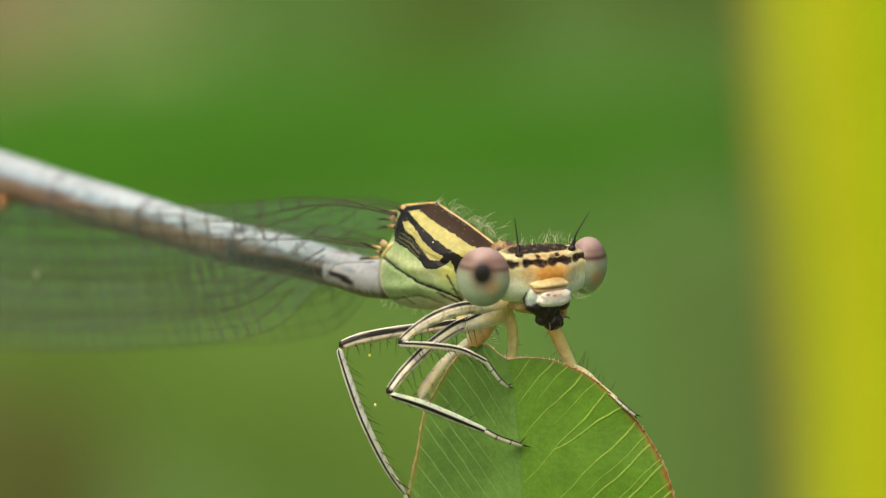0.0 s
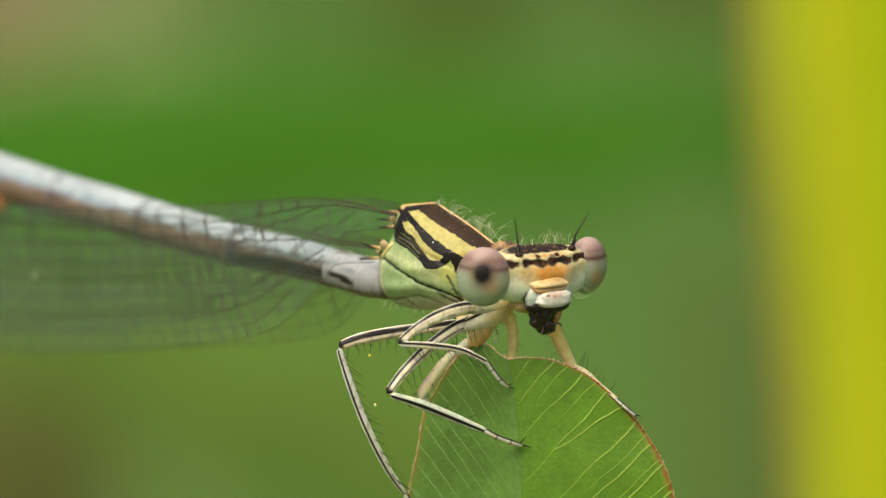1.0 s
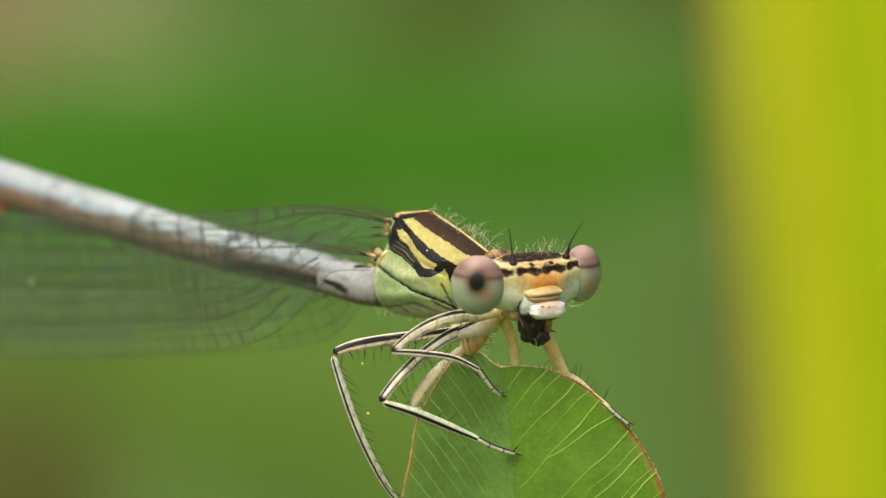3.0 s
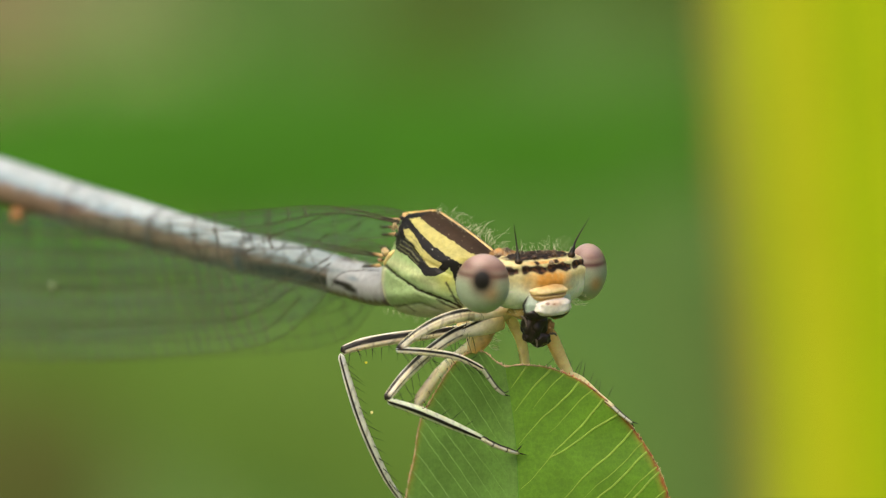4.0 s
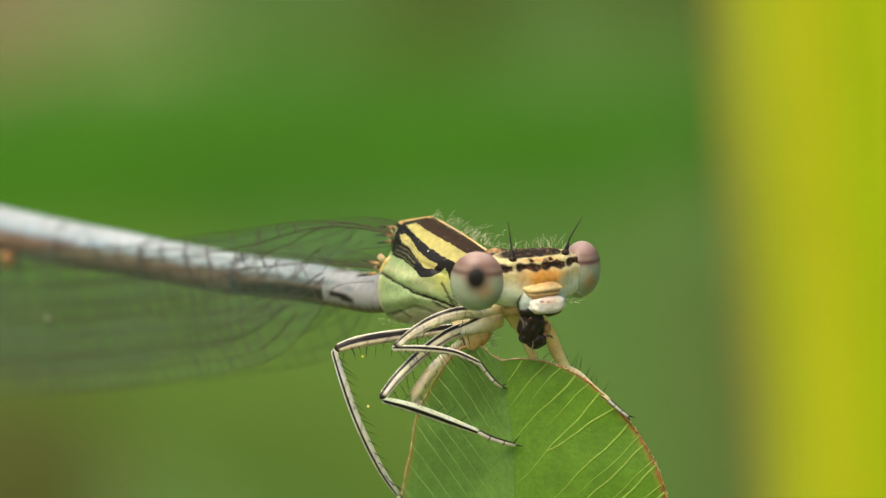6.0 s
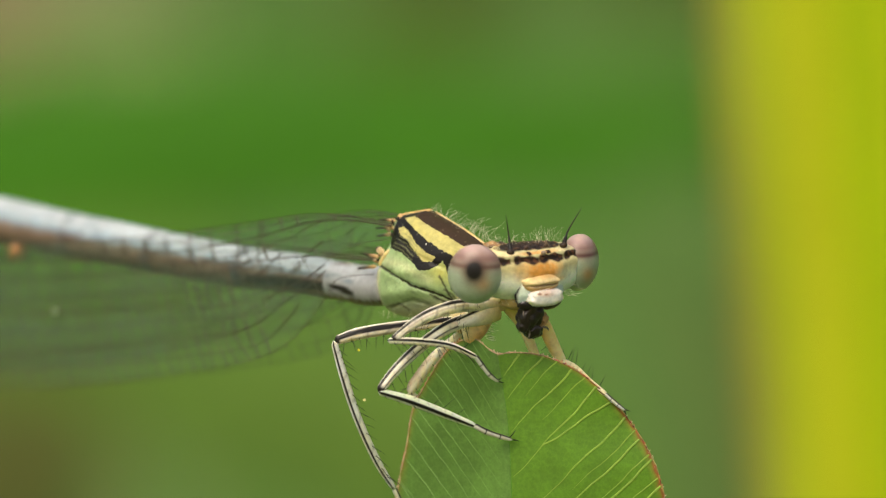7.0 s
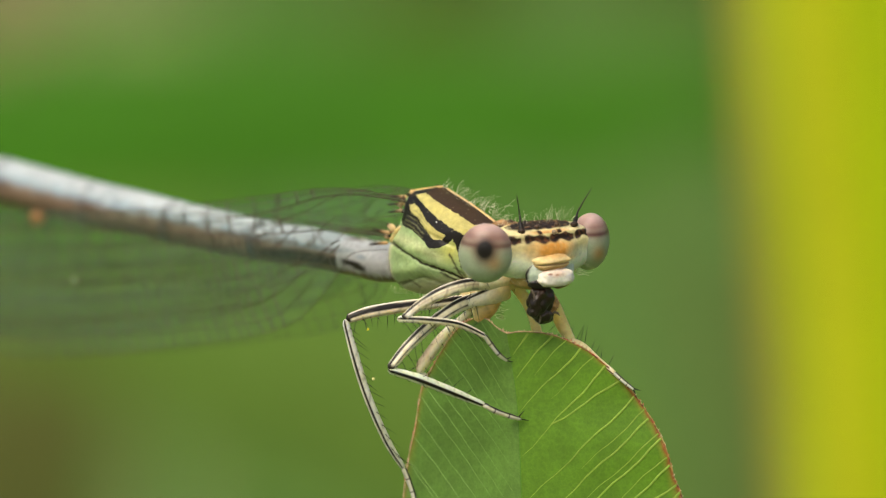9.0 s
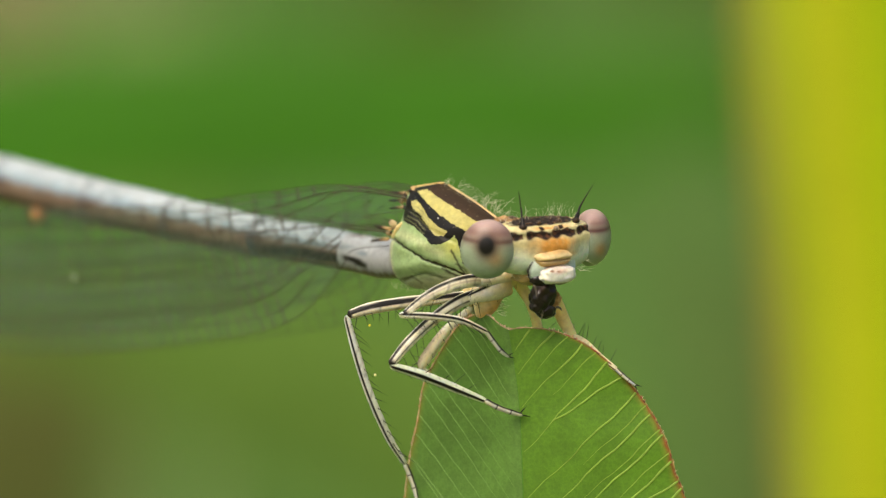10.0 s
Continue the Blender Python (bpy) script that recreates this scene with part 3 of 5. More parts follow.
    bar([(-1.029, 1.589, 0.167), (-1.235, 1.697, 0.039), (-1.391, 1.893, -0.193)], [0.05, 0.055, 0.04], lin(230, 206, 140))
    for px, tone in (((-1.081, 1.829, 0.811), lin(52, 40, 32)), ((-1.171, 1.839, 0.656), lin(206, 176, 132)), ((-1.016, 1.709, 0.63), lin(210, 176, 130)), 
                     ((-0.978, 1.808, 0.901), lin(34, 26, 20)), ((-0.926, 1.633, 0.733), lin(226, 206, 166)), ((-1.081, 1.698, 0.502), lin(44, 34, 26)), ((-1.132, 1.741, 0.746), lin(222, 196, 150)), 
                     ((-1.416, 1.836, -0.064), lin(40, 32, 24)), ((-1.364, 1.74, 0.039), lin(150, 116, 84)),
                     ((-0.309, 1.703, 1.068), lin(40, 30, 24))):
        g = Geo()
        blob(g, px, (0.042 + 0.02 * math.sin(px[0] * 91), 0.04, 0.04 + 0.022 * math.cos(px[2] * 57)), tone, rot=Euler((0, px[2] * 2.1, px[0])).to_matrix(), lumps=0.8, seed=px[0] * 9, power=2.6, nu=14, nv=18)
        part("wing_hinge", g, CUTICLE, th, "knobbly little wing hinge")
    for px, semis, lean, tone in (((-1.34, 1.68, 0.12), (0.13, 0.05, 0.08), 0.7, lin(206, 180, 140)), ((-1.46, 1.86, -0.08), (0.09, 0.05, 0.045), 0.3, lin(150, 124, 92)),
                                  ((-0.99, 1.7, 0.66), (0.05, 0.04, 0.15), 0.25, lin(208, 176, 130)), ((-0.94, 1.74, 0.86), (0.09, 0.05, 0.05), 0.5, lin(40, 30, 24))):
        g = Geo()
        blob(g, px, semis, lambda loc, d, tone=tone: mix(tone, lin(52, 40, 28), (np.abs(d[:, 0]) - 0.72) / 0.2), rot=Euler((0, lean, 0.4)).to_matrix(), lumps=0.35, seed=px[2] * 5, power=1.6, nu=18, nv=24)
        part("hinge_plate", g, CUTICLE, th, "pale horny plate at the wing hinge")
    g = Geo()
    rng = random.Random(11)
    for _ in range(64):
        u = rng.random()
        b = np.array((-0.116, 1.606, 1.016)) * (1 - u) + np.array((1.291, 0.426, 0.064)) * u + NEAR * rng.uniform(-0.3, 0.2)
        curl(g, b, (rng.uniform(-0.2, 0.7), rng.uniform(-0.3, 0.3), rng.uniform(0.5, 1.0)), rng.uniform(0.22, 0.6), (rng.uniform(-1.2, 1.2), rng.uniform(-0.4, 0.4), rng.uniform(-0.8, 0.1)), 0.0028, lin(246, 245, 222))
    for _ in range(45):
        u = rng.random()
        b = np.array((-1.214, 2.528, -1.15)) * (1 - u) + np.array((0.205, 1.337, -1.425)) * u + NEAR * rng.uniform(-0.1, 0.4)
        curl(g, b, (rng.uniform(-0.6, 0.3), rng.uniform(-0.4, 0.2), -1), rng.uniform(0.1, 0.26), (rng.uniform(-0.4, 0.4), 0, 0.2), 0.0034, lin(230, 228, 190))
    part("hairs", g, HAIR, th, "fine pale curled hairs")
    g = Geo()
    blob(g, (1.393, 0.341, -0.064), (0.36, 0.36, 0.24), lambda l, d: mix(lin(56, 40, 28), lin(186, 146, 96), 0.5 + 0.9 * np.sin(l[:, 0] * 14) * np.cos(l[:, 2] * 12)), lumps=0.3, seed=4)
    blob(g, (1.291, 0.426, -0.499), (0.4, 0.42, 0.4), lin(196, 184, 120))
    blob(g, (0.781, 0.854, -1.524), (0.46, 0.4, 0.36), lin(210, 190, 140), lumps=0.2)
    part("neck", g, CUTICLE, th, "small brown and yellow collar plates")
    return th


def abdomen(root):
    axis = [(-1.214, 2.528, -0.697), (-1.735, 2.965, -0.634), (-2.388, 3.513, -0.454), (-3.574, 4.508, -0.143), (-4.637, 5.4, 0.079), (-6.385, 6.867, 0.554), (-7.747, 8.01, 0.955), (-9.124, 9.165, 1.334), (-10.517, 10.334, 1.771), (-12.635, 12.111, 2.421), (-15.515, 14.528, 3.297), (-18.611, 17.125, 4.168), (-21.629, 19.658, 4.917), (-23.785, 21.467, 5.381), (-24.72, 22.251, 5.613)]
    c = spline(axis, 600)
    px = np.interp(np.linspace(0, 1, 600), np.linspace(0, 1, 15), [690, 650, 600, 510, 430, 300, 200, 100, 0, -150, -350, -560, -760, -900, -960])
    rad = np.interp(px, [-960, -900, -760, 0, 200, 430, 560, 610, 650, 690], [0.3, 0.5, 0.56, 0.55, 0.52, 0.48, 0.455, 0.445, 0.46, 0.45])
    cuts = [690, 652, 595, 430, 268, 115, -60, -260, -480, -700, -860, -960]
    head = None
    for i, (a, b) in enumerate(zip(cuts[:-1], cuts[1:])):
        k = np.where((px <= a + 0.01) & (px >= b))[0]
        k = np.arange(max(k[0] - 1, 0), min(k[-1] + 3, 600))
        pts, r = c[k], rad[k].copy()
        n, m = 70, 44
        u = np.linspace(0, 1, n)
        rr = np.interp(u, np.linspace(0, 1, len(r)), r)
        rr = rr * (1 + (0.03 if i > 1 else 0.008) * np.exp(-((1 - u) / 0.05) ** 2) - (0.008 if i < 3 else 0.03) * np.exp(-(u / 0.035) ** 2))
        if i > 9:
            rr = rr * np.sqrt(np.clip(1 - u**3, 0.02, 1))
        seed = i * 3.7
        def tone(al, ac, fa):
            # ac: +1 on the back, -1 on the belly
            v = np.stack([al * 5 + seed, ac * 2, fa * 2], 1)
            w = wobble(v, 1.3, 0.22)
            # back whitest: pale bloom, with its glossy highlight put into the colour too
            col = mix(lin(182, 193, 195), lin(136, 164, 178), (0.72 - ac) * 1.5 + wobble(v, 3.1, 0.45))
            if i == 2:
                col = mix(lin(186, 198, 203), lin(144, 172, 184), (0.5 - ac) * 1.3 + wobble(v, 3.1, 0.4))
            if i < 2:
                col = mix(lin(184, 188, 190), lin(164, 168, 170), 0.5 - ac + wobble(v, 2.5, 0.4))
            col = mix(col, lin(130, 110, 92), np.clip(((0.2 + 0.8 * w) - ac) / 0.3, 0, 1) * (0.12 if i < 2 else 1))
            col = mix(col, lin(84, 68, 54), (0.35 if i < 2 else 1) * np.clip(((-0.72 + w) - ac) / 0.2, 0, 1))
            if i >= 2:
                col = mix(col, lin(84, 90, 96), (0.95 if i == 2 else 0.75 if i == 3 else 0.45) * np.exp(-((al - 0.97) / 0.05) ** 4))
                col = mix(col, lin(110, 124, 130), (0.4 if i == 2 else 0.8 if i < 4 else 0.4) * np.exp(-((al - 0.01) / 0.03) ** 2))
                col = mix(col, lin(84, 66, 54), 0.9 * np.exp(-((al - 0.90) / 0.09) ** 2 - ((ac + 0.1) / 0.22) ** 2))
            if i == 1:
                col = mix(col, lin(26, 20, 17), 2.2 * np.exp(-((al - 0.5 + 0.3 * w) / 0.34) ** 4 - ((ac + 0.5 - 0.2 * al) / (0.19 - 0.1 * al)) ** 4))
            if i == 2:
                col = mix(col, lin(40, 32, 26), 1.5 * np.exp(-((al - 0.4) / 0.55) ** 4 - ((ac + 0.44 + 0.1 * al) / 0.24) ** 4))
            if i in (1, 2):
                # brown along the back, with the thorax's shadow painted into it
                col = mix(col, lin(92, 70, 56), (0.9 if i == 1 else 0.3) * np.clip((ac - 0.72 - 0.3 * w) / 0.12, 0, 1) * (0.5 + 0.5 * np.sin(al * 9 + i)))
                col = mix(col, lin(104, 122, 132), 0.7 * np.exp(-((ac - 0.08 - 0.25 * al) / 0.05) ** 2) + 0.6 * np.exp(-((ac + 0.06 - 0.2 * al) / 0.04) ** 2))
            if i < 2:
                col = mix(col, lin(108, 84, 66), 0.8 * np.clip((-0.7 + w - ac) / 0.15, 0, 1))
            blot = wobble(v + 20, 2.4, 1.0)
            col = mix(col, lin(96, 74, 60), 0.8 * np.clip((blot - (0.06 if i < 4 else 0.18)) * 5, 0, 1) * np.exp(-((ac - 0.12) / 0.3) ** 2) * (i > 1))
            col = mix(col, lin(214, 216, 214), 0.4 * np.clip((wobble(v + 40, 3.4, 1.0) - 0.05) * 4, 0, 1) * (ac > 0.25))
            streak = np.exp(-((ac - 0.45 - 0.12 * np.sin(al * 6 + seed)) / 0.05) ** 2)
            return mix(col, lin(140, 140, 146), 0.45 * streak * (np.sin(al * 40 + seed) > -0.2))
        g = Geo()
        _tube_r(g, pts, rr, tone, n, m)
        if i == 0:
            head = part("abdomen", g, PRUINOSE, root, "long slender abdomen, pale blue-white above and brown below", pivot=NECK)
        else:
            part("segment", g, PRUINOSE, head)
    # short hairs along the back and a tiny orange mite
    g = Geo()
    rng = random.Random(3)
    for _ in range(150):
        j = rng.randrange(10, 420)
        base = c[j] + np.array([0, 0, rad[j] * 0.94]) + NEAR * rng.uniform(-0.2, 0.2)
        thorn(g, base, base + np.array([rng.uniform(-0.12, 0.02), rng.uniform(-0.05, 0.05), rng.uniform(0.04, 0.12)]), 0.004, lin(215, 205, 175))
    part("hairs", g, HAIR, head, "sparse short pale hairs")
    g = Geo()
    blob(g, np.array((-10.468, 9.901, 1.084)), (0.19, 0.19, 0.2), lin(176, 122, 66), lumps=0.15)
    part("mite", g, FACETS, head, "small orange mite clinging beneath")
    return head


def _tube_r(g, pts, rr, tone, n, m):
    c = np.stack([np.interp(np.linspace(0, 1, n), np.linspace(0, 1, len(pts)), pts[:, q]) for q in range(3)], 1)
    _, across, s = frames_along(c, (0, -1, 0))
    if across[0, 2] < 0:
        across = -across
    th = np.linspace(0, 2 * np.pi, m, endpoint=False)
    v = c[:, None] + rr[:, None, None] * (across[:, None] * np.cos(th)[None, :, None] + s[:, None] * np.sin(th)[None, :, None])
    col = tone(np.repeat(np.linspace(0, 1, n), m), np.tile(np.cos(th), n), np.tile(np.sin(th), n))
    g.add(v.reshape(-1, 3), grid_faces(n, m), col)
    g.add(c[[0, -1]], [], col[[0, -1]])
    base = g.n - 2
    first = base - n * m
    g.f += [(base, first + (j + 1) % m, first + j) for j in range(m)]
    g.f += [(base + 1, first + (n - 1) * m + j, first + (n - 1) * m + (j + 1) % m) for j in range(m)]


def wing(root, front, rear, label, seed, rows, mirror=False):
    """A clear wing between its front and rear edges: long veins, cross veins, film and a dark wing spot."""
    rng = random.Random(seed)
    n = 130
    a, b = spline(front, n), spline(rear, n)
    if mirror:
        o = np.array(NECK)
        a, b = (q - 2 * np.outer((q - o) @ NEAR, NEAR) for q in (a, b))
    def at(u, w):
        i = min(int(u * (n - 1)), n - 2)
        f = u * (n - 1) - i
        return (a[i] * (1 - f) + a[i + 1] * f) * (1 - w) + (b[i] * (1 - f) + b[i + 1] * f) * w
    film = Geo()
    nw = 14
    v = np.array([[at(i / (n - 1), j / (nw - 1)) for j in range(nw)] for i in range(n)])
    v += (0.03 * np.sin(np.linspace(0, 1, nw) * np.pi * rows))[None, :, None] * NEAR
    film.add(v.reshape(-1, 3), grid_faces(n, nw, False), lin(150, 160, 130))
    ob = part("wing", film, FILM, root, label, pivot=NECK)
    g = Geo()
    ws = [0.0, 0.07, 0.15] + [0.15 + 0.85 * (k + 1) / rows for k in range(rows)]
    last = len(ws) - 1
    # three strong veins run the whole length; the rest branch off beyond the narrow base
    start = [0.0 if k in (0, 2, last) else 0.1 if k == 1 else 0.2 + 0.2 * rng.random() for k in range(last + 1)]
    def w_at(k, u):
        if k in (0, last):
            return ws[k]
        w = min(0.97, ws[k] + 0.015 * math.sin(u * 9 + k * 2))
        near_base = min(1.0, max(0.0, (u - start[k]) / 0.09))
        return ws[k - 1] + (w - ws[k - 1]) * near_base if k != 2 else w
    for k in range(last + 1):
        pts = [at(u, w_at(k, u)) for u in np.linspace(start[k], 1, 60)]
        thick = (0.012 if k == 0 else 0.015 if k == 2 else 0.0085) * (0.75 if mirror else 1)
        tube(g, pts, [thick * (1.0 if k == last else 1.6), thick * 1.1, thick * 0.9, thick * 0.7], BLACK, n=90, m=5, caps=False)
    def cross(u, k0, k1, r):
        p, q = at(u, w_at(k0, u)), at(min(1, max(0, u + rng.uniform(-0.003, 0.003))), w_at(k1, u))
        if np.linalg.norm(p - q) > 0.1:
            tube(g, [p, (p + q) / 2, q], [r], BLACK, n=4, m=4, caps=False)
    def stride(u, mm_):
        return mm_ / (np.linalg.norm(at(min(1, u + 0.01), 0.5) - at(max(0, u - 0.01), 0.5)) / 0.02 + 1e-9)
    u = 0.1 if rows < 7 else 0.24
    while u < 0.4:
        cross(u, 0, 2, 0.012 if mirror else 0.025)
        cross(u + stride(u, 0.25), 2, last, 0.008)
        u += stride(u, rng.uniform(0.5, 0.8))
    # cross veins stand nearly in line from row to row, so that they read as upright ranks of small cells
    u, ranks = 0.3, []
    while u < 0.985:
        ranks.append(u)
        u += stride(u, 0.35 * rng.uniform(0.92, 1.08) * (1.45 if mirror else 1) * (1.15 if u < 0.45 else 1))
    for k in range(last):
        if k == 1:
            continue
        begin = max(start[k], start[min(k + 1, last)], 0.3) + 0.06
        for j, u in enumerate(ranks):
            u = u + stride(u, 0.35) * rng.uniform(-0.16, 0.16)
            if begin < u < 0.985 and (k > 2 or j % 2):
                cross(u, k, k + 1 if k else 2, 0.0095 if mirror else 0.0155 if u < 0.5 else 0.0125)
    part("vein_network", g, VEIN, ob, "fine network of dark veins")
    g = Geo()
    sp = np.array([[at(u, w) for w in (0.01, 0.13)] for u in np.linspace(0.86, 0.9, 6)]) + 0.012 * NEAR
    sp2 = sp - 0.024 * NEAR
    ring = np.concatenate([sp, sp2[:, ::-1]], 1)
    g.add(ring.reshape(-1, 3), grid_faces(6, 4) + [(0, 1, 2, 3), (23, 22, 21, 20)], lin(110, 66, 40))
    part("wing_spot", g, VEIN, ob, "small brown wing spot")
    return ob


def wings(root):
    f1 = [(-1.055, 1.676, 0.81), (-2.117, 2.371, 1.084), (-3.159, 2.985, 1.178), (-4.738, 4.114, 1.08), (-7.692, 6.528, 0.962), (-11.139, 9.42, 1.082), (-14.693, 12.533, 1.369), (-17.022, 14.552, 1.382)]
    r1 = [(-1.081, 1.698, 0.476), (-2.117, 2.371, 0.374), (-2.897, 2.765, -0.091), (-4.606, 4.003, -1.288), (-7.285, 6.186, -1.762), (-11.139, 9.42, -1.856), (-14.693, 12.533, -1.071), (-17.168, 14.675, 0.835)]
    f2 = [(-1.494, 1.98, 0.064), (-2.377, 2.524, 0.22), (-3.29, 3.095, 0.427), (-5.001, 4.204, 0.638), (-7.685, 6.326, 0.934), (-11.128, 9.215, 1.187), (-14.387, 12.014, 1.366), (-16.566, 13.974, 1.242)]
    r2 = [(-1.546, 2.023, -0.296), (-2.43, 2.48, -0.36), (-2.82, 2.66, -0.84), (-4.074, 3.426, -1.907), (-6.603, 5.418, -2.253), (-10.71, 8.864, -2.358), (-14.387, 12.014, -1.609), (-16.713, 14.097, 0.287)]
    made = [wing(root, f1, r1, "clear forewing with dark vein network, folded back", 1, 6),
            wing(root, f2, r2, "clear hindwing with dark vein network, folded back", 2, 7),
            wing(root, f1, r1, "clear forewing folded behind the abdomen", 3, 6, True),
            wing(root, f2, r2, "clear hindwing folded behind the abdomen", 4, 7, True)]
    return made


# the head's own axes: across to the far eye, forward, up
HC = np.array((2.089, -0.244, -0.459))
HR = np.array((Euler((radians(12), 0, 0)).to_matrix()))
HR = np.array(Euler((0, radians(-5), 0)).to_matrix()) @ HR
HR = np.array(Euler((0, 0, radians(37))).to_matrix()) @ HR
HS = 0.012755


def hp(l, f, u):
    return HC + HS * (HR @ np.array((l, -f, u), float))


def hdir(l, f, u):
    return HR @ np.array((l, -f, u), float)


def head(root):
    nu, nv = 170, 260
    th = np.linspace(0.001, np.pi - 0.001, nu)          # from one side to the other
    ph = np.linspace(0, 2 * np.pi, nv, endpoint=False)
    T, Ph = np.meshgrid(th, ph, indexing="ij")
    l = -104 * np.cos(T)
    prof = np.sin(T) ** 0.42
    sq = lambda q: np.sign(q) * np.abs(q) ** 0.72
    f = 44 * prof * sq(np.cos(Ph))
    u = (np.where(np.sin(Ph) > 0, 42, 56)) * prof * sq(np.sin(Ph))
    mid = np.exp(-(l / 50) ** 4)
    f = f + np.where(f > 0, 1, 0) * mid * (12 * np.exp(-((u - 2) / 18) ** 2) + 14 * np.exp(-((u + 28) / 20) ** 2))
    f = f + np.where(f > 0, 1, 0) * (3 * np.exp(-((u - 33) / 5) ** 2) - 2.5 * np.exp(-((u - 21) / 4) ** 2))
    l, f, u = l.ravel(), f.ravel(), u.ravel()
    w = np.array([noise.noise(Vector((a * 0.06, b * 0.06, c * 0.06))) for a, b, c in zip(l, f, u)])
    w2 = np.array([noise.noise(Vector((a * 0.15, b * 0.15, c * 0.15 + 9))) for a, b, c in zip(l, f, u)])
    u = u + np.where(u > 35, 3.0 * w2 + 1.5 * w, 0)      # the crown is knobbly
    # markings, from the cheeks up
    col = mix(lin(246, 254, 222), lin(218, 240, 204), (-u - 20) / 45 + w * 0.5)
    col = mix(col, lin(214, 204, 150), (u + 14) / 20)
    col = mix(col, lin(204, 146, 62), 1.05 * np.exp(-(np.abs(l + 8) / (44 + 8 * w)) ** 3) * np.exp(-((u - 5) / 15) ** 4) * (1 + 0.25 * w2))
    col = mix(col, lin(226, 190, 112), 0.9 * np.exp(-((u + 13) / 6) ** 2) * np.exp(-(l / 52) ** 4))
    band = np.exp(-((u - 23.5 - 1.2 * w2 - 1.5 * np.sin(l * 0.11)) / (6.2 + 1.6 * np.sin(l * 0.22 + 1) + 0.8 * w2)) ** 6) * (np.abs(l) < 92) * (1 - 0.9 * np.exp(-((l + 62) / 4) ** 4)) * (1 - 0.6 * np.exp(-((l - 50) / 3) ** 4)) * (1 - 0.3 * np.exp(-((l + 8) / 3.0) ** 4))
    col = mix(col, mix(lin(40, 27, 19), lin(104, 66, 40), np.clip(w2 * 2, 0, 0.8)), 1.2 * band)
    y2 = np.exp(-((u - 33.5 - 1.0 * w2) / (2.3 + 1.3 * w)) ** 6)
    col = mix(col, mix(lin(212, 160, 90), lin(238, 220, 166), (np.abs(l + 4) - 24 + 10 * w) / 24), 0.9 * y2)
    col = mix(col, lin(52, 34, 22), 1.6 * y2 * np.clip((6 - np.abs(np.abs(l + 4) - 22 + 5 * w)) / 2, 0, 1))
    top = (u - 36.5 - 2.0 * w2) / 1.6
    col = mix(col, lin(44, 32, 26), top)
    col = mix(col, lin(150, 112, 72), np.clip(w2 * 2.6 - 0.5, 0, 0.45) * (u > 38))
    col = mix(col, lin(190, 160, 110), (f < -25) * 0.8)
    v = np.stack([l, -f, u], 1) * HS @ HR.T + HC
    g = Geo().add(v, grid_faces(nu, nv), col)
    hd = part("head", g, CUTICLE, root, "wide head banded black, yellow and orange", pivot=HC)
    # eyes
    for sgn in (-1, 1):
        ax = np.array((0.8, 0.6 * sgn, 0.0))
        er = np.stack([ax, np.array((-ax[1], ax[0], 0.0)), np.array((0.0, 0.0, 1.0))], 1)
        def tone(loc, d, sgn=sgn, er=er):
            up = d[:, 2]
            w = d @ er.T
            lift = 0.42 if sgn < 0 else 0.47
            across = w @ (HR.T @ np.array((1.0, 0.0, 0.0)))
            col = mix(lin(160, 176, 148), lin(138, 108, 98), (up - lift + 0.42) / 0.6)
            # paler crown: the eye's soft highlight is put into its colour
            col = mix(col, lin(192, 166, 158), (up - 0.66) / 0.3)
            col = mix(col, lin(164, 186, 152), (-up - 0.3) / 0.6)
            col = mix(col, lin(84, 38, 32), (0.9 if sgn > 0 else 0.75) * np.exp(-((up - lift + 0.05) / 0.085) ** 2))
            col = mix(col, lin(206, 142, 70), (0.6 if sgn > 0 else 0.5) * np.exp(-(np.hypot(across - (0.55 if sgn > 0 else 0.3), up + (0.28 if sgn > 0 else 0.2)) / 0.3) ** 2))
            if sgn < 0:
                q = w - np.array((-0.603, -0.767, 0.22))      # pseudo-pupil and halo painted in, set to face the camera's place
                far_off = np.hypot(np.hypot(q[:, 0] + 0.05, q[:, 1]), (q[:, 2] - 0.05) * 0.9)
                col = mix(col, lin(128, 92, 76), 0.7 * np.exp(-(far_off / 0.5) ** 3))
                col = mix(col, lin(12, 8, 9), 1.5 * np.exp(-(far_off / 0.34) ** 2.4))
            return col
        g = Geo()
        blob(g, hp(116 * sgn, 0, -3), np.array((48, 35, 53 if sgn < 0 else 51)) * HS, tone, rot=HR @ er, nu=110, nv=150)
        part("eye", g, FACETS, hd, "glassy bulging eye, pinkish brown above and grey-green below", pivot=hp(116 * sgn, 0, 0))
    # mouth shield: two ridged plates, side lobes
    g = Geo()
    def plate(d):
        """A domed plate, narrower below, with one crease across it and a lip along its lower edge."""
        e = d.copy()
        crease = np.exp(-((d[:, 2] + 0.12 + 0.06 * np.sin(d[:, 0] * 5)) / 0.13) ** 2)
        e[:, 0] *= 1 - 0.1 * np.clip(-d[:, 2], 0, 1) + 0.06 * np.exp(-((d[:, 2] - 0.3) / 0.25) ** 2)
        e[:, 1] *= 1 - 0.2 * crease + 0.12 * np.exp(-((d[:, 2] - 0.25) / 0.2) ** 2)
        e[:, 2] += 0.07 * np.sin(d[:, 0] * 4 + 0.6)
        return e
    def plate_tone(loc, d):
        col = mix(lin(236, 210, 154), lin(220, 178, 114), (d[:, 2] - 0.55) / 0.3)
        col = mix(col, lin(150, 98, 54), 0.8 * np.exp(-((d[:, 2] + 0.14) / 0.1) ** 2))
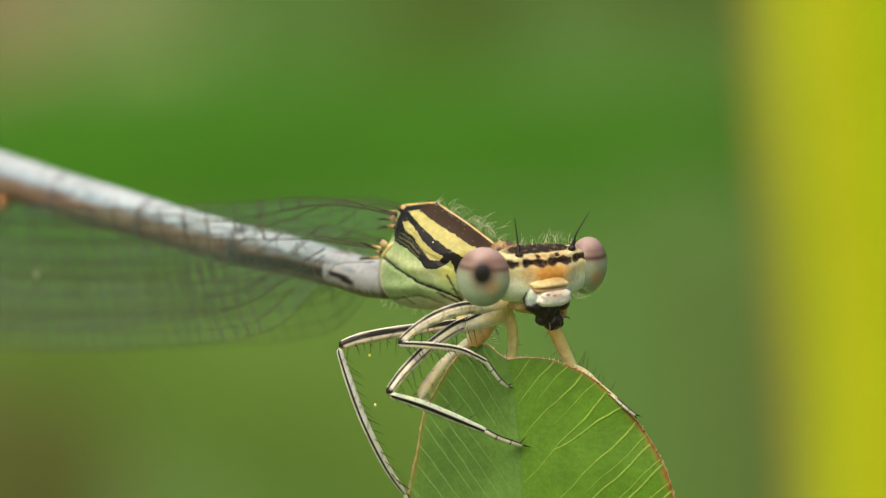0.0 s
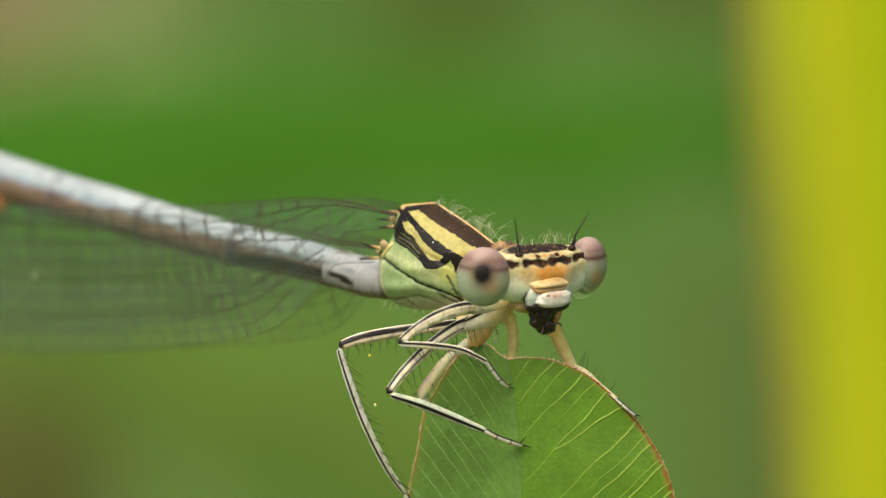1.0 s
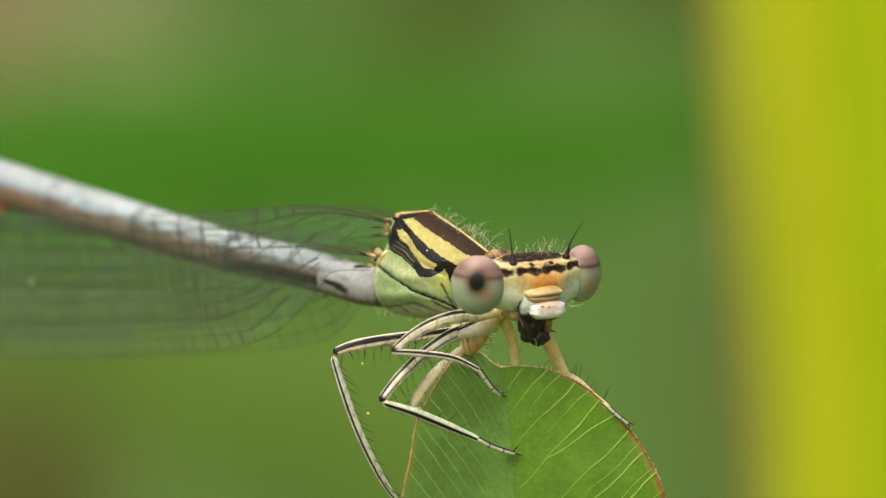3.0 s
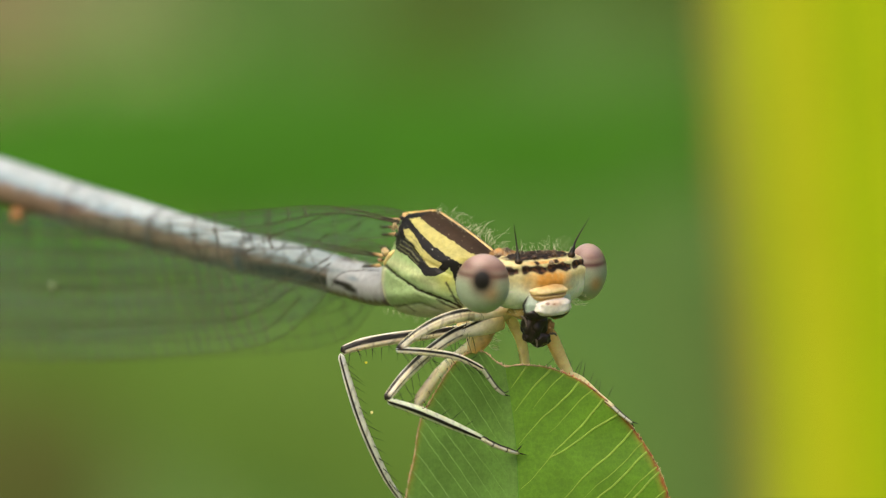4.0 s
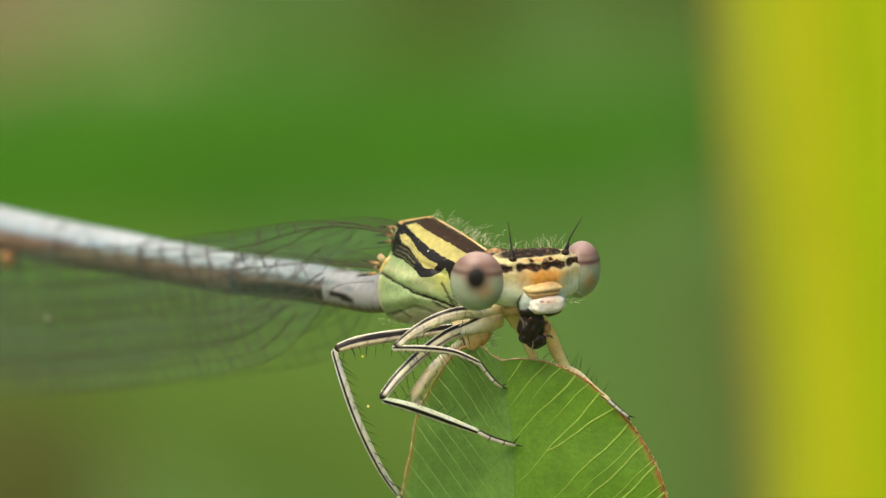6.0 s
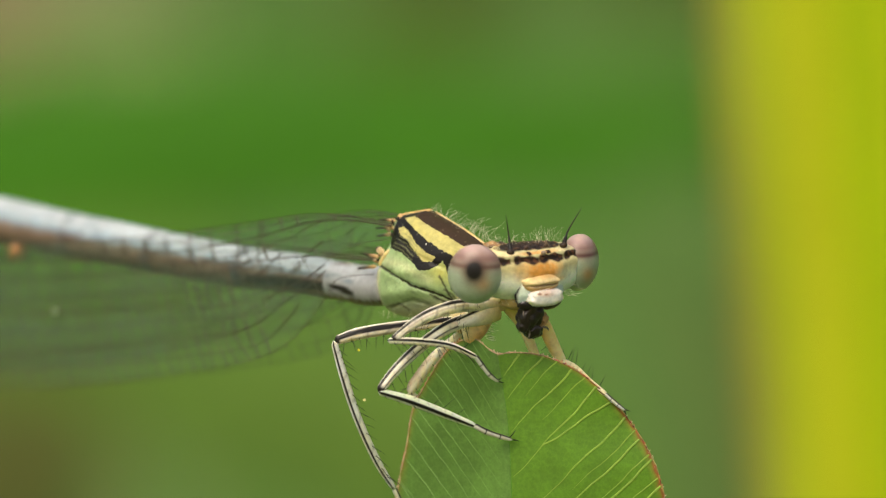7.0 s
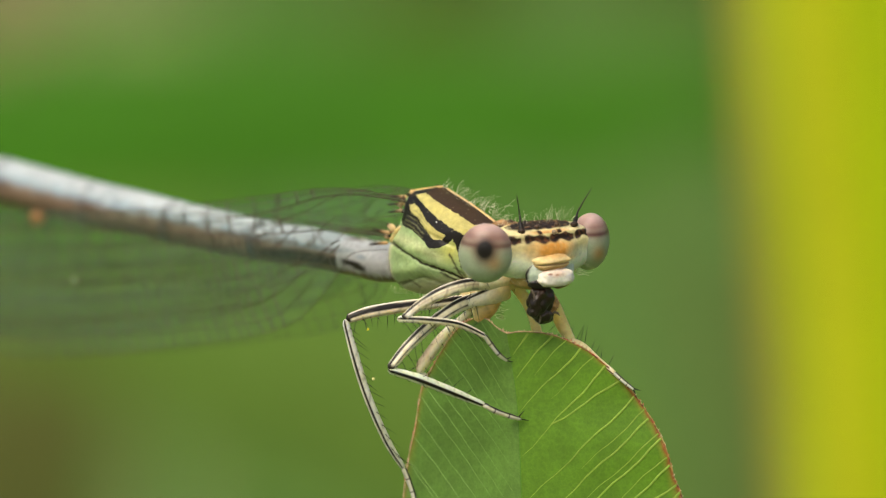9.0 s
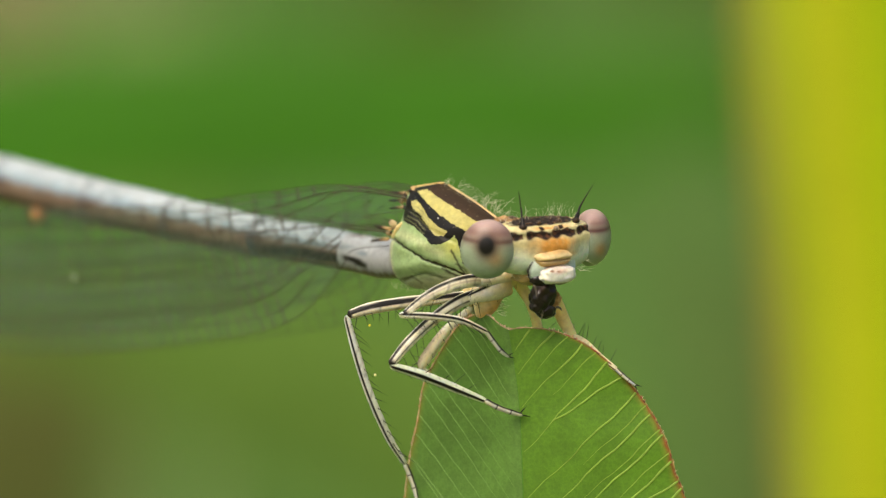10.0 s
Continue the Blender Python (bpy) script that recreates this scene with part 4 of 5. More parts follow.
        col = mix(col, lin(206, 166, 106), np.clip((-d[:, 2] - 0.3) / 0.1, 0, 1))
        return mix(col, lin(92, 58, 38), (-d[:, 2] - 0.74) / 0.16)
    blob(g, hp(-9, 50, -17), np.array((38, 18, 15)) * HS, plate_tone, rot=HR, power=2.6, lumps=0.06, seed=2.0, nu=60, nv=90, carve=plate)
    part("mouth_shield", g, CUTICLE, hd, "tan ridged plate above the mouth")
    g = Geo()
    def labtone(loc, d):
        s1 = np.hypot(d[:, 0] + 0.15, (d[:, 2] - 0.45) * 1.2)
        col = mix(lin(242, 238, 224), lin(120, 84, 66), 1.2 * np.exp(-(np.hypot(d[:, 0] + 0.62, d[:, 2] - 0.55) / 0.13) ** 4) + 1.0 * np.exp(-(np.hypot(d[:, 0] + 0.25, d[:, 2] - 0.45) / 0.12) ** 4))
        col = mix(col, lin(214, 164, 126), 0.6 * np.exp(-(s1 / 0.5) ** 2) + 0.4 * (d[:, 2] - 0.5))
        return mix(col, lin(40, 30, 24), (-d[:, 2] - 0.82) / 0.1)
    blob(g, hp(-2, 57, -38), np.array((36, 16, 16)) * HS, labtone, rot=HR, power=3.0, lumps=0.08, nu=60, nv=90)
    lab = part("upper_lip", g, CUTICLE, hd, "white rounded upper lip", pivot=hp(1, 49, -28))
    for sgn in (-1, 1):
        g = Geo()
        def lobe(al, ac, fa, sgn=sgn):
            col = mix(lin(214, 226, 206), lin(182, 206, 196), al * 1.2 - 0.2)
            return mix(col, lin(24, 21, 17), np.maximum((ac * sgn - 0.72) / 0.12, (al - 0.93) / 0.05))
        tube(g, [hp(39 * sgn - 3, 48, -17), hp(38 * sgn - 3, 49, -30), hp(36 * sgn - 3, 48, -44), hp(31 * sgn - 3, 46, -60)], [0.06, 0.17, 0.24, 0.22, 0.08],
             lobe, n=40, m=28, side=hdir(0.5 * sgn, 1, 0.1), flat=0.3)
        part("jaw_lobe", g, CUTICLE, hd, "pale blue-green lobe at the jaw")
    for sgn in (-1, 1):
        g = Geo()
        blob(g, hp(22 * sgn - 3, 44, -55), np.array((25, 15, 14)) * HS, lambda loc, d: mix(lin(26, 20, 17), lin(120, 66, 34), (-d[:, 2] - 0.6) * 1.5), rot=HR, lumps=0.12, seed=sgn * 3.0)
        part("jaw", g, SHINY, hd, "dark brown biting jaw", pivot=hp(24 * sgn, 40, -55))
    g = Geo()
    blob(g, hp(0, 8, -58), np.array((58, 28, 18)) * HS, lin(206, 178, 116), rot=HR, lumps=0.15)
    part("lower_lip", g, CUTICLE, hd, "tan lower lip")
    # feelers, small eyes on the crown, hairs
    for base, path in ((hp(-60, 26, 37), [(1.663, -0.9, 0.292), (1.599, -1.0, 0.736)]), (hp(58, 26, 39), [(3.024, 0.1, 0.37), (3.331, 0.1, 0.881)])):
        g = Geo()
        b = np.array(base)
        m1 = b + (np.array(path[0]) - b) * 0.55
        tube(g, [b, (b + m1) / 2, m1], [0.055, 0.05, 0.035], BLACK, n=14, m=10)
        tube(g, [m1 - (m1 - b) * 0.1, path[0], path[1]], [0.028, 0.018, 0.004], lin(34, 30, 24), n=26, m=8)
        blob(g, b, (0.09, 0.09, 0.07), lin(50, 36, 26), nu=12, nv=16)
        part("feeler", g, CUTICLE, hd, "short black bristle-like feeler", pivot=base)
    for l_, u_, f_ in ((0, 34, 44), (-22, 41, 22), (22, 41, 22)):
        g = Geo()
        blob(g, hp(l_, f_, u_), (0.06, 0.06, 0.055), lin(150, 132, 108) if l_ == 0 else lin(78, 58, 42), nu=16, nv=20)
        part("small_eye", g, FACETS, hd, "bead-like amber small eye")
    g = Geo()
    rng = random.Random(8)
    for _ in range(70):
        b = hp(rng.uniform(-85, 80), rng.uniform(-34, 5), 37)
        curl(g, b, (rng.uniform(-0.5, 0.5), rng.uniform(-0.3, 0.3), 1), rng.uniform(0.2, 0.5), (rng.uniform(-0.5, 0.6), 0, rng.uniform(-0.5, 0)), 0.002, lin(214, 216, 170))
    for _ in range(34):
        sg = rng.choice((-1, 1, 1))
        b = hp(sg * rng.uniform(50, 84), rng.uniform(0, 40), rng.uniform(-52, -30))
        curl(g, b, (rng.uniform(0.2, 1), rng.uniform(-1, 0), rng.uniform(-1, 0.1)), rng.uniform(0.12, 0.3), (0, 0, rng.uniform(-0.3, 0.2)), 0.0042, lin(235, 232, 215))
    part("hairs", g, HAIR, hd, "fine pale hairs on crown and cheeks")
    return hd, lab


def striped(pale, dark, at, half, edge=None, low=None):
    """Limb colouring: a dark line along the limb at a place across it."""
    def tone(al, ac, fa):
        col = mix(pale, dark, (half - np.abs(ac - at) + 0.03 * np.sin(al * 23)) / 0.1)
        col = mix(col, lin(150, 128, 100), 0.5 * np.exp(-((ac - at + 2.4 * half) / 0.1) ** 2))
        col = mix(col, lin(70, 60, 48), 0.35 * (np.sin(al * 61 + 2.3 * np.sin(al * 17) + ac) > 0.93) * (np.abs(ac - at) > half + 0.12) * (fa > -0.5))
        if low is not None:
            col = mix(col, dark, (0.1 - np.abs(ac - low) + 0.04 * np.sin(al * 31)) / 0.08)
        return col if edge is None else mix(col, edge, (al - 0.94) / 0.03 * (ac > -0.75))
    return tone


def bristles(geo, points, n, way, length, r=0.0105, seed=0, spread_=0.25, start=0.05, end=0.95):
    rng = random.Random(seed)
    c = spline(points, 60)
    for j in range(n):
        i = int((start + (end - start) * (j + rng.uniform(-0.2, 0.2)) / n) * 59)
        w = np.array(way, float) + np.array([rng.uniform(-spread_, spread_) for _ in range(3)])
        w /= np.linalg.norm(w)
        p = c[max(0, min(59, i))]
        thorn(geo, p + 0.05 * w, p + w * (0.1 + 1.15 * length * rng.uniform(0.7, 1.2)), r, BLACK)


def limb(root, name, points, radii, tone, label, flat=0.8, spikes=(), tarsus=None, claws=(), pivot=0):
    g = Geo()
    tube(g, points, radii, tone, n=70, m=24, flat=flat)
    ob = part(name, g, LIMB, root, label, pivot=points[pivot])
    if spikes:
        g = Geo()
        for n, way, length, seed in spikes:
            bristles(g, points, n, way, length, seed=seed)
        part("bristles", g, BRISTLE, ob, "thin black bristles")
    if tarsus:
        g = Geo()
        def tt(al, ac, fa):
            k = np.abs(((al * 3.0) % 1.0) - 0.96)
            return mix(mix(lin(196, 196, 180), BLACK, (0.12 - k) / 0.04), BLACK, (ac - 0.25) / 0.15 * 0.8)
        rad = np.array([0.06, 0.055, 0.06, 0.05, 0.055, 0.045, 0.03]) * tarsus[1]
        tube(g, tarsus[0], rad, tt, n=40, m=14)
        foot = part("foot", g, LIMB, ob, "pale jointed foot with dark rings")
        g = Geo()
        for a, b in claws:
            thorn(g, a, b, 0.02, BLACK)
        if claws:
            part("claws", g, BRISTLE, ob, "tiny dark claws")
    return ob


def legs(root):
    PALE = lin(240, 235, 212)
    WHITE = lin(214, 216, 204)
    made = {}
    # middle leg of the right side, folded over the leaf
    a0 = [(1.227, 0.4, -1.368), (0.586, -0.2, -1.325), (0.013, -0.55, -1.463), (-0.52, -0.8, -1.735), (-1.01, -1.0, -2.12)]
    made["fa"] = limb(root, "thigh", a0, [0.13, 0.155, 0.15, 0.12, 0.08], striped(PALE, BLACK, 0.66, 0.27, edge=lin(36, 30, 24), low=-0.62), "cream thigh with a black line along it", spikes=[(9, (-0.2, -0.2, -1), 0.34, 1)])
    a1 = [(-0.99, -1.0, -2.132), (-0.305, -0.85, -2.172), (0.394, -0.6, -2.276), (0.993, -0.4, -2.546)]
    made["ta"] = limb(root, "shin", a1, [0.07, 0.085, 0.08, 0.06], striped(PALE, BLACK, 0.22, 0.42), "cream shin with a black line along it", pivot=3,
                      spikes=[(10, (0.6, -0.3, -0.85), 0.42, 2), (6, (0.8, -0.1, 0.5), 0.16, 12)], tarsus=([(0.967, -0.4, -2.52), (1.121, -0.3, -2.738), (1.299, -0.25, -2.968), (1.492, -0.1, -3.123)], 1.0),
                      claws=[((1.466, -0.1, -3.111), (1.632, -0.05, -3.15)), ((1.441, -0.1, -3.098), (1.594, -0.1, -3.021))])
    # fore leg of the right side
    b0 = [(1.228, 0.5, -1.547), (0.523, 0.0, -1.684), (-0.115, -0.4, -2.049), (-0.8, -0.65, -2.68), (-1.26, -0.8, -3.26)]
    made["fb"] = limb(root, "thigh", b0, [0.14, 0.155, 0.14, 0.125, 0.095], striped(PALE, BLACK, 0.62, 0.32, edge=lin(36, 30, 24), low=-0.5), "cream thigh with a black line along it", spikes=[(12, (0.25, -0.2, -1), 0.42, 3)])
    b1 = [(-1.194, -0.8, -3.278), (-0.496, -0.65, -3.496), (0.267, -0.5, -3.804), (0.993, -0.35, -4.113)]
    made["tb"] = limb(root, "shin", b1, [0.08, 0.115, 0.105, 0.065], striped(lin(210, 220, 196), BLACK, -0.2, 0.44), "pale shin with a black line along it", pivot=3,
                      spikes=[(6, (0.75, -0.2, 0.55), 0.36, 4), (6, (0.5, -0.2, -0.8), 0.2, 14)], tarsus=([(0.942, -0.4, -4.086), (1.223, -0.3, -4.241), (1.542, -0.2, -4.358), (1.81, -0.1, -4.437)], 1.15),
                      claws=[((1.759, -0.1, -4.424), (2.015, -0.05, -4.476)), ((1.734, -0.1, -4.398), (1.912, -0.15, -4.193))])
    # hind leg of the right side
    c0 = [(0.358, 0.7, -1.677), (-0.307, 0.45, -1.777), (-1.072, 0.2, -1.877), (-1.837, 0.0, -2.02), (-2.35, -0.1, -2.19)]
    made["fc"] = limb(root, "thigh", c0, [0.1, 0.13, 0.14, 0.14, 0.1], striped(lin(236, 226, 204), lin(20, 16, 13), 0.34, 0.46, edge=lin(36, 30, 24)), "cream thigh with a broad dark line", spikes=[(14, (0.1, -0.1, -1), 0.34, 5), (8, (0.7, -0.1, -0.7), 0.3, 25)])
    c1 = [(-2.355, -0.1, -2.24), (-2.119, 0.2, -2.988), (-1.765, 0.6, -3.953), (-1.27, 1.1, -4.963), (-0.848, 1.5, -5.59)]
    made["tc"] = limb(root, "shin", c1, [0.075, 0.1, 0.098, 0.09, 0.06], striped(lin(244, 243, 232), lin(28, 24, 20), -0.42, 0.3), "white shin with a thin dark line", pivot=4,
                      spikes=[(15, (0.9, -0.2, -0.6), 0.42, 6)], tarsus=([(-0.861, 1.5, -5.564), (-0.733, 1.55, -5.836), (-0.617, 1.55, -6.131), (-0.54, 1.5, -6.412)], 1.1), claws=[((-0.553, 1.5, -6.387), (-0.437, 1.4, -6.486))])
    # legs of the left side
    d0 = [(1.343, 0.6, -0.934), (1.392, 0.3, -1.201), (1.495, 0.35, -1.521), (1.585, 0.45, -1.981), (1.548, 0.6, -2.546), (1.485, 0.8, -3.189)]
    tan = lambda al, ac, fa: mix(mix(TAN, lin(255, 228, 160), fa * 0.5 + 0.3), lin(240, 176, 84), (0.34 - al) * 2.4)
    made["fd"] = limb(root, "thigh", d0, [0.12, 0.13, 0.135, 0.125, 0.11, 0.08], tan, "tan hairy fore leg", pivot=1, spikes=[(7, (-0.6, -0.2, -0.7), 0.16, 7), (6, (0.9, -0.1, -0.1), 0.1, 17)])
    e0 = [(2.317, 0.7, -1.523), (2.547, 0.7, -1.882), (2.765, 0.7, -2.355), (2.944, 0.7, -2.675)]
    made["fe"] = limb(root, "thigh", e0, [0.16, 0.16, 0.145, 0.11], lambda al, ac, fa: mix(lin(255, 232, 160), lin(255, 202, 104), 0.9 - al), "cream fore leg reaching the leaf rim", spikes=[(5, (-0.6, -0.1, -0.7), 0.26, 8), (5, (0.9, 0, 0.15), 0.1, 18)])
    e1 = [(2.893, 0.7, -2.637), (3.21, 0.5, -2.8), (3.55, 0.25, -3.103), (3.931, 0.1, -3.407)]
    made["te"] = limb(root, "shin", e1, [0.075, 0.085, 0.07, 0.055], striped(CREAM, lin(90, 60, 40), -0.6, 0.2), "cream shin lying along the leaf rim", spikes=[(8, (0.3, 0.1, 1), 0.33, 9)],
                      tarsus=([(3.905, 0.1, -3.382), (4.058, 0.08, -3.522), (4.21, 0.06, -3.649), (4.363, 0.05, -3.764)], 0.85), claws=[((4.338, 0.05, -3.738), (4.516, 0.05, -3.789)), ((4.338, 0.05, -3.764), (4.388, 0.0, -3.865))])
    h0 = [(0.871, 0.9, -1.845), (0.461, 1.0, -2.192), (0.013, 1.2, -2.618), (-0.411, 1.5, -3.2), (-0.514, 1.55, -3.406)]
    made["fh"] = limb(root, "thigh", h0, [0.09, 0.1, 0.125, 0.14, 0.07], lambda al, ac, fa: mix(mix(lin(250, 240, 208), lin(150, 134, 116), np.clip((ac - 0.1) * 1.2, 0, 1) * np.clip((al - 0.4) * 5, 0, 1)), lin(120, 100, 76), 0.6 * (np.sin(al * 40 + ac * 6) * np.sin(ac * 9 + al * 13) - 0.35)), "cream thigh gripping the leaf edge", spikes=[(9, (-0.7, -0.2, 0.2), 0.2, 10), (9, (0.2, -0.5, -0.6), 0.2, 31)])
    h1 = [(-0.527, 1.55, -3.368), (-0.411, 1.6, -3.459), (-0.283, 1.6, -3.536), (-0.18, 1.55, -3.612)]
    made["th"] = limb(root, "shin", h1, [0.07, 0.07, 0.06, 0.04], lin(226, 220, 200), "short visible end of a pale shin")
    # hairy hip
    g = Geo()
    tube(g, [(0.972, 0.6, -1.113), (0.92, 0.4, -1.521), (0.792, 0.4, -1.879), (0.69, 0.5, -2.187)], [0.28, 0.33, 0.29, 0.14], lambda al, ac, fa: mix(mix(lin(252, 240, 200), lin(240, 192, 116), al * 1.2 - 0.2 + 0.5 * ac), lin(130, 100, 70), 0.5 * (np.sin(al * 31 + ac * 5) * np.sin(ac * 11 + al * 8) - 0.4)), n=60, m=24)
    hip = part("hip", g, LIMB, root, "tan hairy hip joint", pivot=(0.997, 0.5, -1.266))
    g = Geo()
    rng = random.Random(21)
    for _ in range(60):
        b = np.array((1.175, 0.3, -1.52)) + np.array([rng.uniform(-0.15, 0.05), 0, rng.uniform(-0.6, 0.3)])
        thorn(g, b, b + np.array([rng.uniform(0.05, 0.2), -0.05, rng.uniform(-0.1, 0.05)]), 0.0065, lin(206, 172, 116))
    part("hairs", g, HAIR, hip, "short pale hairs")
    # short swollen joints between the hip and each thigh
    for pts, rad in (([(1.5, 0.35, -1.25), (1.05, 0.1, -1.33), (0.6, -0.18, -1.335)], [0.2, 0.2, 0.165, 0.1]),
                     ([(1.3, 0.3, -1.42), (0.86, 0.05, -1.6), (0.36, -0.1, -1.76)], [0.26, 0.24, 0.17, 0.1])):
        g = Geo()
        def cone(al, ac, fa):
            col = mix(PALE, lin(250, 216, 146), 0.9 - 1.5 * al)
            col = mix(col, lin(170, 136, 92), 0.5 * (np.sin(al * 23 + ac * 7) * np.sin(ac * 9 - al * 15) - 0.5))
            return mix(col, BLACK, np.clip((0.2 - np.abs(ac - 0.66)) / 0.08, 0, 1) * np.clip((al - 0.45) / 0.05, 0, 1))
        tube(g, pts, rad, cone, n=40, m=28)
        for _ in range(16):
            u, a = rng.random(), rng.uniform(-0.6, 2.2)
            b = np.array(pts[0]) * (1 - u) + np.array(pts[2]) * u + 0.17 * np.array((0.0, -math.cos(a), -math.sin(a)))
            thorn(g, b, b + np.array((rng.uniform(-0.03, 0.06), -0.03, rng.uniform(-0.16, -0.06))), 0.005, lin(60, 48, 34))
        part("hip_joint", g, LIMB, hip, "swollen cream joint with short dark hairs")
    made["hip"] = hip
    return made


def prey():
    """A dark, half-chewed insect in the jaws."""
    root = thing_root("prey_insect", hp(0, 46, -75), "small black half-eaten insect held in the jaws", "prey insect")
    # browner on top: the shell's highlights are painted into the black
    dark = lambda loc, d: mix(lin(26, 19, 15), lin(72, 52, 40), d[:, 2] * 0.8)
    for name, c, s, seed in (("body", hp(-9, 42, -64), (24, 18, 27), 1), ("head", hp(3, 44, -92), (18, 15, 14), 2), ("chewed_bit", hp(-19, 46, -76), (14, 12, 20), 3)):
        g = Geo()
        blob(g, c, np.array(s) * HS, dark, rot=HR, power=2.5, lumps=0.22, seed=seed * 7.7, nu=40, nv=60)
        part(name, g, SHINY, root)
    g = Geo()
    blob(g, hp(21, 45, -71), np.array((10, 9, 12)) * HS, lin(206, 160, 104), rot=HR, lumps=0.5, seed=3)
    part("torn_flesh", g, CUTICLE, root, "orange-brown torn bit")
    g = Geo()
    for a, b in ((hp(-42, 44, -46), hp(-34, 52, -66)), (hp(-16, 54, -88), hp(-12, 56, -106)), (hp(16, 54, -82), hp(34, 54, -88))):
        tube(g, [a, (a + b) / 2 + 0.03, b], [0.03, 0.024, 0.012], lin(120, 108, 96), n=14, m=8)
    part("leg", g, CUTICLE, root, "thin greyish broken legs")
    return root


setting()
background_plants()
REED = reed()
leaf()
DAMSELFLY = thing_root("damselfly", ROOT, "white-legged damselfly with pale abdomen, clinging to the leaf and feeding", "damselfly")
THORAX = thorax(DAMSELFLY)
ABDOMEN = abdomen(DAMSELFLY)
WINGS = wings(DAMSELFLY)
HEAD, LIP = head(DAMSELFLY)
LEGS = legs(DAMSELFLY)
PREY = prey()


def specks():
    """Pollen grains caught on bristles, added beads for thorax glints, dust on a wing."""
    for px, s, tone in (((-1.657, -0.1, -2.397), 0.03, lin(226, 214, 60)), ((-1.532, 0.2, -3.524), 0.035, lin(236, 226, 150))):
        g = Geo()
        blob(g, px, (s, s, s), tone, nu=10, nv=12, lumps=0.2)
        part("pollen_grain", g, CUTICLE, DAMSELFLY, "tiny yellow pollen grain", pivot=px)
    # two white beads added as glints on the thorax
    for px in ((-0.23, 0.675, 0.154), (-0.62, 1.1, 0.3)):
        g = Geo()
        blob(g, px, (0.018, 0.018, 0.018), lin(250, 248, 236), nu=8, nv=10, lumps=0.2)
        part("dust_and_glint", g, CUTICLE, THORAX, "tiny white bead standing in for a glint", pivot=px)
    g = Geo()
    blob(g, (-9.54, 7.752, -0.609), (0.07, 0.05, 0.09), lin(128, 142, 108), nu=12, nv=14, lumps=0.3)
    part("dust_and_glint", g, CUTICLE, WINGS[1], "pale dust speck on the wing")


specks()

# ---- what moves ----
# seconds, head shift (right, down), pitch and turn of the body in degrees
BODY = [(0, 0, 0, 0.00, 0.00), (1, 0, 0, -0.16, 0.24), (2, 0, 0, 0.00, 0.28), (2.5, 1, 0, 0.32, 0.94), (3.2, 3, 0, 0.00, -0.85), (4, 5, -1, -0.56, -2.42), (4.5, 6, 2, -0.88, -2.69), (5, 2, 4, -1.91, -2.20), (5.5, 0, 6, -5.25, -1.82), (6.2, 2, 5, -6.13, -2.71), (7, 4, 4, -6.05, -3.73), (7.5, 4, 4, -5.01, -3.18), (8, 6, 4, -4.85, -4.66), (8.5, 7, 4, -4.46, -5.60), (9, 7, 4, -4.54, -5.05), (9.5, 7, 4, -4.46, -4.84), (10, 7, 4, -4.70, -4.81)]


